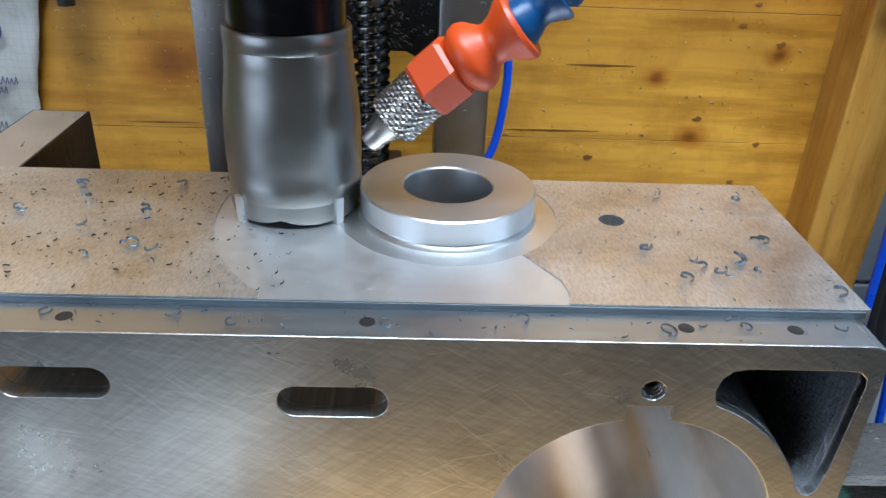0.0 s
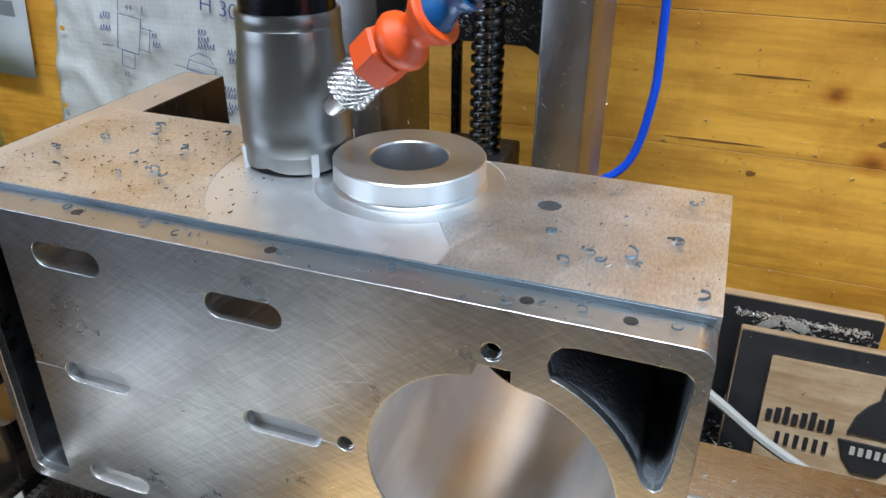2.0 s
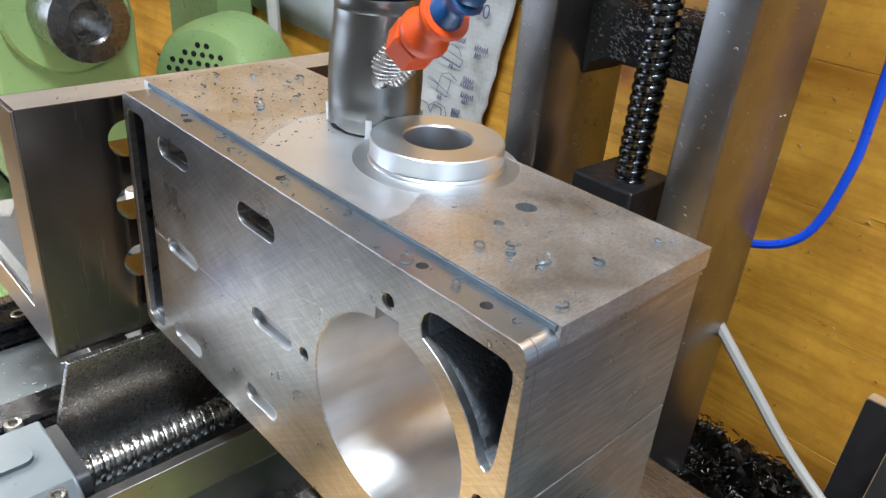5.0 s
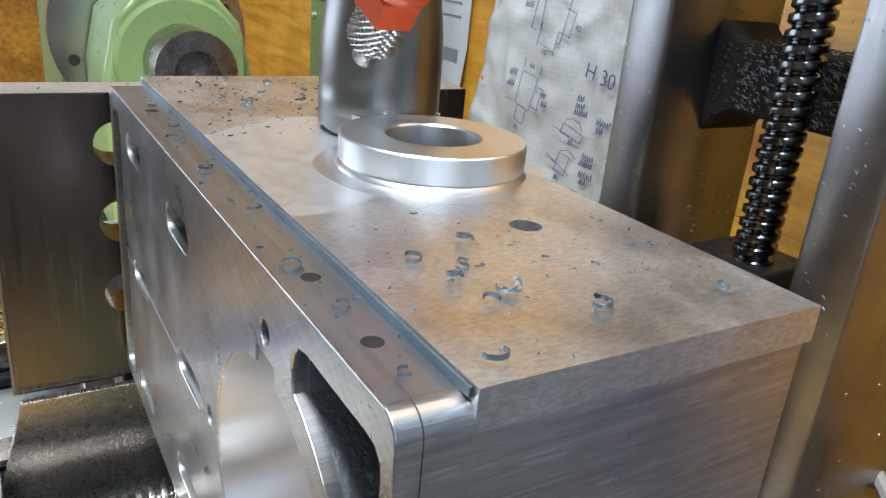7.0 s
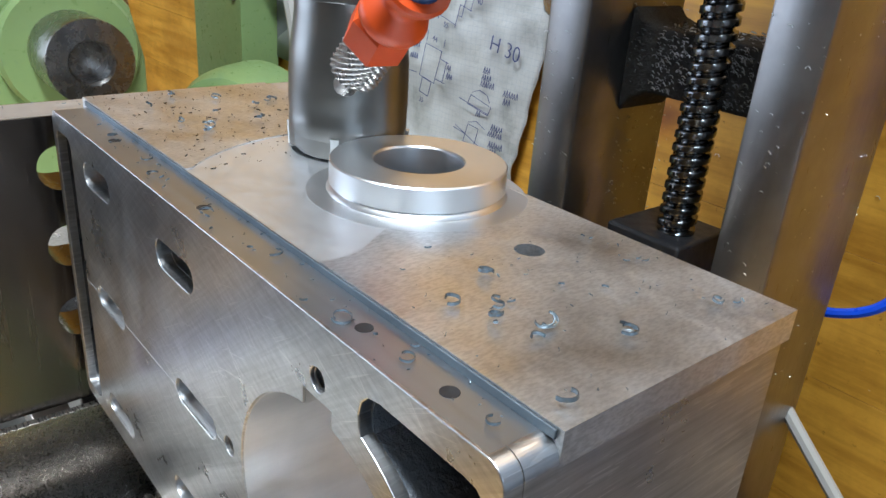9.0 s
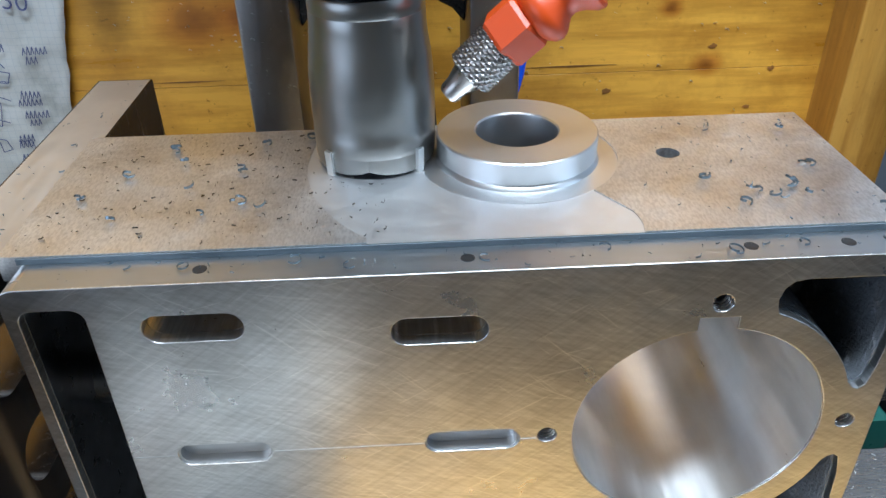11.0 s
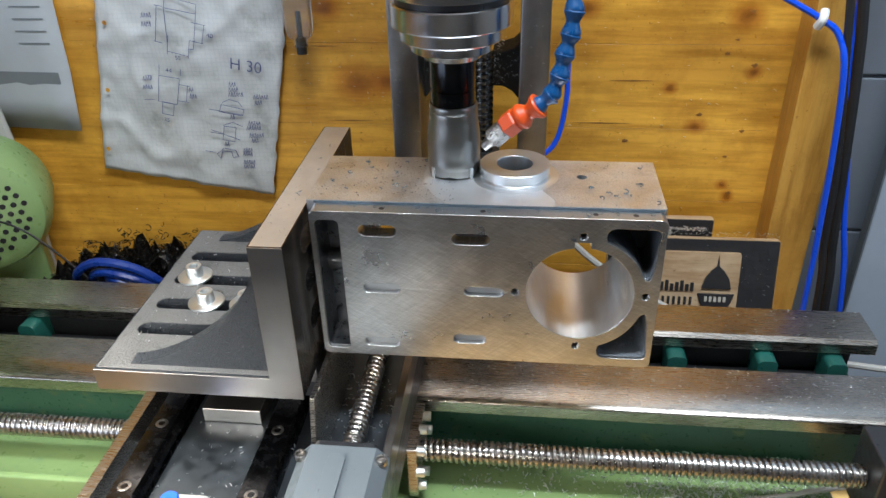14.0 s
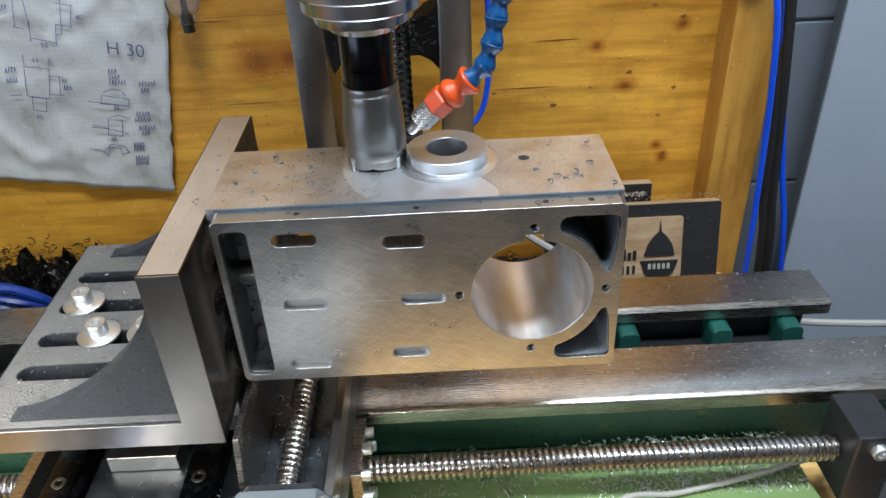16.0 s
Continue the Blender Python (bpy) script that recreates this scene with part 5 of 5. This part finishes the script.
for x in (-0.885, -0.780):
    cap_screw("cover_screw", (x, 0.3560, 0.0200), 0.0042, 0.0030, tower, axis="y", sign=-1)
cable("grey_conduit", [(-0.740, 0.370, 0.060), (-0.715, 0.370, 0.075), (-0.690, 0.372, 0.050), (-0.668, 0.374, -0.010), (-0.660, 0.375, -0.120), (-0.660, 0.375, -0.262)], 0.0075, CABLE_GREY, "grey ribbed conduit from the belt guard", "conduit")
cable("black_wire", [(-0.770, 0.276, -0.100), (-0.660, 0.270, -0.108), (-0.600, 0.272, -0.125), (-0.540, 0.275, -0.190), (-0.510, 0.280, -0.245)], 0.0013, CABLE_BLACK, "thin black wire across the motor cover", "wire")
for k in range(3):
    cable("blue_air_line", [(-0.540 + 0.02 * k, 0.280, -0.240), (-0.545 + 0.02 * k, 0.260, -0.180), (-0.510 + 0.01 * k, 0.250, -0.150 - 0.012 * k), (-0.465, 0.255, -0.160 - 0.014 * k), (-0.440, 0.270, -0.200), (-0.460, 0.290, -0.255)], 0.0050, COIL_BLUE, "coiled blue air line lying among swarf", "hose")


# ---- swarf ----
random.seed(21)
BIG = [(-0.146, 0.062), (-0.150, 0.070), (-0.135, 0.028), (-0.126, 0.034), (-0.118, 0.031), (-0.157, 0.026), (-0.122, 0.072), (-0.108, 0.076), (-0.160, 0.052), (0.0165, 0.030), (0.022, 0.026), (0.028, 0.033), (0.031, 0.028),
       (0.012, 0.024), (0.038, 0.044), (0.046, 0.017), (-0.170, 0.040), (-0.140, 0.045), (-0.128, 0.054), (0.005, 0.038), (0.040, 0.070)]
for x, y in BIG:
    bm = bmesh.new()
    for q in range(random.choice((1, 1, 2))):
        curl(bm, (x + random.uniform(-0.0012, 0.0012), y + random.uniform(-0.0012, 0.0012), TOP + 0.0007), random.uniform(0.0010, 0.0019), random.uniform(0.35, 0.9), random.uniform(0.0005, 0.0008), 0.00022, random.uniform(0, 6.28), random.uniform(-0.4, 0.4), random.uniform(0.0002, 0.0012))
    tagged(finish("curled_chip", bm, SWARF_BLUE, smooth=60), "small curled aluminium chip lying on the milled plate", "metal chip", "chips on the housing")
for x in (-0.134, -0.107, -0.060, 0.002, 0.020, -0.093, -0.030, 0.042):
    bm = bmesh.new()
    curl(bm, (x, 0.006 + random.uniform(-0.002, 0.002), STEP + 0.0005), random.uniform(0.0014, 0.0022), random.uniform(0.5, 1.1), 0.0005, 0.00016, random.uniform(0, 6.28), random.uniform(-0.2, 0.2), 0.0003)
    tagged(finish("curled_chip", bm, SWARF_BLUE, smooth=60), "thin curled aluminium chip lying on the flange", "metal chip", "chips on the housing")


def scatter(name, count, region, z, size, material, label, seed, avoid=None):
    """Fine chips strewn over a level patch."""
    random.seed(seed)
    bm = bmesh.new()
    made = 0
    while made < count:
        x, y = random.uniform(region[0], region[2]), random.uniform(region[1], region[3])
        if avoid and avoid(x, y):
            continue
        made += 1
        s = size * random.choice((0.4, 0.6, 0.8, 1.0, 1.6))
        curl(bm, (x, y, z + 0.0002), s, random.uniform(0.10, 0.32), s * 0.35, s * 0.14, random.uniform(0, 6.28), random.uniform(-0.25, 0.25), s * 0.3)
    return tagged(finish(name, bm, material, smooth=60), label, "metal chips", kind="stuff")


def near_cut(x, y):
    return math.hypot(x - BOSS[0], y - BOSS[1]) < 0.030 or math.hypot(x - AXIS[0], y - AXIS[1]) < 0.02


scatter("fine_chips", 330, (-0.178, 0.014, -0.085, 0.080), TOP, 0.0006, SWARF_DARK, "fine dark chips strewn over the milled plate", 1, near_cut)
scatter("fine_chips", 90, (-0.015, 0.014, 0.050, 0.080), TOP, 0.0007, SWARF_BLUE, "fine bright chips strewn over the milled plate", 2, near_cut)
scatter("fine_chips", 70, (-0.175, 0.001, 0.048, 0.011), STEP, 0.0008, SWARF_BLUE, "fine chips on the flange", 3)
scatter("fine_chips", 60, (-0.204, -0.03, -0.184, 0.15), A_Z1, 0.0008, SWARF_BLUE, "chips on the angle plate's top edge", 4)
scatter("fine_chips", 700, (-0.12, 0.078, 0.33, 0.128), BED, 0.0010, SWARF, "bright chips on the front way", 5)
scatter("fine_chips", 150, (-0.10, 0.184, 0.29, 0.226), BED, 0.0012, SWARF, "bright chips on the rear way", 6)
scatter("fine_chips", 700, (-0.09, 0.02, 0.22, 0.08), -0.2185, 0.0021, SWARF, "bright chips lying in the tray", 7)
scatter("fine_chips", 800, (0.05, 0.02, 0.222, 0.082), -0.2185, 0.0022, SWARF, "bright chips lying thick in the tray", 17)
scatter("fine_chips", 90, (-0.325, -0.035, -0.21, 0.15), -0.0490, 0.0013, SWARF, "chips on the angle plate's foot", 8)
scatter("fine_chips", 160, (-0.178, -0.05, -0.132, 0.06), -0.1280, 0.0020, SWARF, "bright chips on the saddle", 10)
scatter("fine_chips", 160, (-0.120, COL_Y + 0.034, -0.062, COL_Y + 0.073), 0.0850, 0.0012, SWARF, "bright chips heaped on the column's crosspiece", 11)
scatter("fine_chips", 200, (0.090, 0.330, 0.240, 0.339), -0.1360, 0.0010, SWARF, "chips on the sign's upper edge", 12)


def swarf_heap(name, x0, y0, x1, y1, z, height, count, seed):
    random.seed(seed)
    bm = bmesh.new()
    for _ in range(count):
        u, v = random.random(), random.random()
        x, y = x0 + (x1 - x0) * u, y0 + (y1 - y0) * v
        hh = height * math.sin(math.pi * min(1, max(0, u))) ** 0.5 * math.sin(math.pi * v) ** 0.5 * (0.5 + random.random() * 0.5)
        curl(bm, (x, y, z + hh * random.random()), random.uniform(0.0015, 0.005), random.uniform(0.3, 1.1), 0.0010, 0.0004, random.uniform(0, 6.28), random.uniform(-1.2, 1.2), random.uniform(0, 0.006))
    return tagged(finish(name, bm, SWARF_DARK, smooth=60), "heap of tangled dark steel swarf", "swarf", kind="stuff")


def mound(x0, y0, x1, y1, z, height, seed):
    """The packed dark core of a heap."""
    bm = bmesh.new()
    n = 40
    rows = []
    for j in range(n + 1):
        row = []
        for i in range(n + 1):
            u, v = i / n, j / n
            f = (math.sin(math.pi * u) * math.sin(math.pi * v)) ** 0.4
            hgt = height * f * (0.75 + 0.6 * noise.fractal(Vector((u * 14 + seed, v * 9, 0)), 0.7, 2.0, 5))
            row.append(bm.verts.new((x0 + (x1 - x0) * u, y0 + (y1 - y0) * v, z + max(0, hgt) - 0.0005)))
        rows.append(row)
    for p, q in zip(rows, rows[1:]):
        for i in range(n):
            bm.faces.new((p[i], p[i + 1], q[i + 1], q[i]))
    return tagged(finish("swarf_mound", bm, SWARF_DARK, smooth=0), "packed mound of dark steel swarf", "swarf", kind="stuff")


mound(-0.640, 0.235, -0.335, 0.405, -0.262, 0.085, 3)
swarf_heap("swarf_heap", -0.63, 0.235, -0.335, 0.400, -0.262, 0.120, 5200, 31)
mound(-0.120, 0.232, 0.120, 0.405, -0.262, 0.040, 8)
swarf_heap("swarf_heap", -0.12, 0.232, 0.120, 0.400, -0.262, 0.060, 3000, 33)
scatter("fine_chips", 700, (-0.06, 0.235, 0.10, 0.330), -0.2240, 0.0016, SWARF, "bright chips over the dark swarf behind the bed", 68)
swarf_heap("swarf_heap", -0.85, -0.12, -0.335, -0.006, -0.262, 0.030, 2600, 32)
scatter("fine_chips", 900, (-0.80, -0.11, -0.335, -0.008), -0.2480, 0.0016, SWARF, "bright chips lying among the swarf on the bench", 69)


def stuck_chips(name, count, x0, z0, x1, z1, y, size, seed, label):
    """Chips clinging to an upright face."""
    random.seed(seed)
    bm = bmesh.new()
    for _ in range(count):
        x, zz = random.uniform(x0, x1), random.uniform(z0, z1)
        s = size * random.choice((0.4, 0.7, 1.0, 1.5))
        curl(bm, (x, y - 0.0003, zz), s, random.uniform(0.15, 0.5), s * 0.3, s * 0.14, random.uniform(-0.3, 0.3), radians(90) + random.uniform(-0.3, 0.3), s * 0.2)
    return tagged(finish(name, bm, SWARF, smooth=60), label, "metal chips", kind="stuff")


for bx in ((-0.1610, -0.1355), (-0.0460, -0.0210)):
    stuck_chips("stuck_chips", 60, bx[0], -0.02, bx[1], 0.20, COL_Y, 0.0008, int(-bx[0] * 1000), "small bright chips clinging to the column bar")
stuck_chips("stuck_chips", 170, -0.133, 0.055, -0.049, 0.084, COL_Y + 0.033, 0.0008, 41, "bright chips clinging to the crosspiece")
stuck_chips("stuck_chips", 180, -0.32, -0.02, -0.16, 0.20, WALL, 0.0010, 43, "fine bright chips stuck to the boards behind the column")
stuck_chips("stuck_chips", 50, 0.02, -0.15, 0.22, 0.10, WALL, 0.0013, 42, "few bright chips stuck to the wall boards")


def side_chips(count, x, y0, z0, y1, z1, size, seed, label):
    """Chips clinging to the inner face of a bar."""
    random.seed(seed)
    bm = bmesh.new()
    for _ in range(count):
        q = size * random.choice((0.4, 0.7, 1.0, 1.5))
        curl(bm, (x, random.uniform(y0, y1), random.uniform(z0, z1)), q, random.uniform(0.15, 0.5), q * 0.3, q * 0.14, radians(90) + random.uniform(-0.3, 0.3), radians(90) + random.uniform(-0.3, 0.3), q * 0.2)
    return tagged(finish("stuck_chips", bm, SWARF, smooth=60), label, "metal chips", kind="stuff")


scatter("fine_chips", 260, (-0.322, -0.185, -0.188, 0.0), -0.1216, 0.0011, SWARF, "bright chips lying between the rails", 61)
scatter("fine_chips", 140, (-0.318, -0.030, -0.212, 0.150), -0.0488, 0.0007, SWARF, "fine bright chips on the foot of the angle plate", 62)
scatter("fine_chips", 900, (-0.08, 0.078, 0.06, 0.128), BED, 0.0007, SWARF_DARK, "fine dark chips thick on the front way", 63)
scatter("fine_chips", 420, (0.080, 0.338, 0.165, 0.345), -0.1350, 0.0016, SWARF, "bright swarf caught behind the signs", 64)
scatter("fine_chips", 900, (0.09, 0.030, 0.222, 0.082), -0.2180, 0.0015, SWARF, "fine bright chips lying thick in the tray", 65)
stuck_chips("stuck_chips", 420, -0.118, 0.055, -0.064, 0.084, COL_Y + 0.0325, 0.0009, 66, "bright chips crusted on the crosspiece")
stuck_chips("stuck_chips", 150, -0.60, -0.20, 0.23, 0.16, WALL, 0.0012, 67, "stray bright chips stuck to the boards")
side_chips(420, -0.1346, COL_Y + 0.033, -0.05, COL_Y + 0.077, 0.24, 0.0009, 51, "bright chips clinging to the inner side of the column bar")
side_chips(160, -0.0204, COL_Y + 0.004, -0.10, COL_Y + 0.077, 0.20, 0.0006, 52, "few fine chips clinging to the outer side of the column bar")
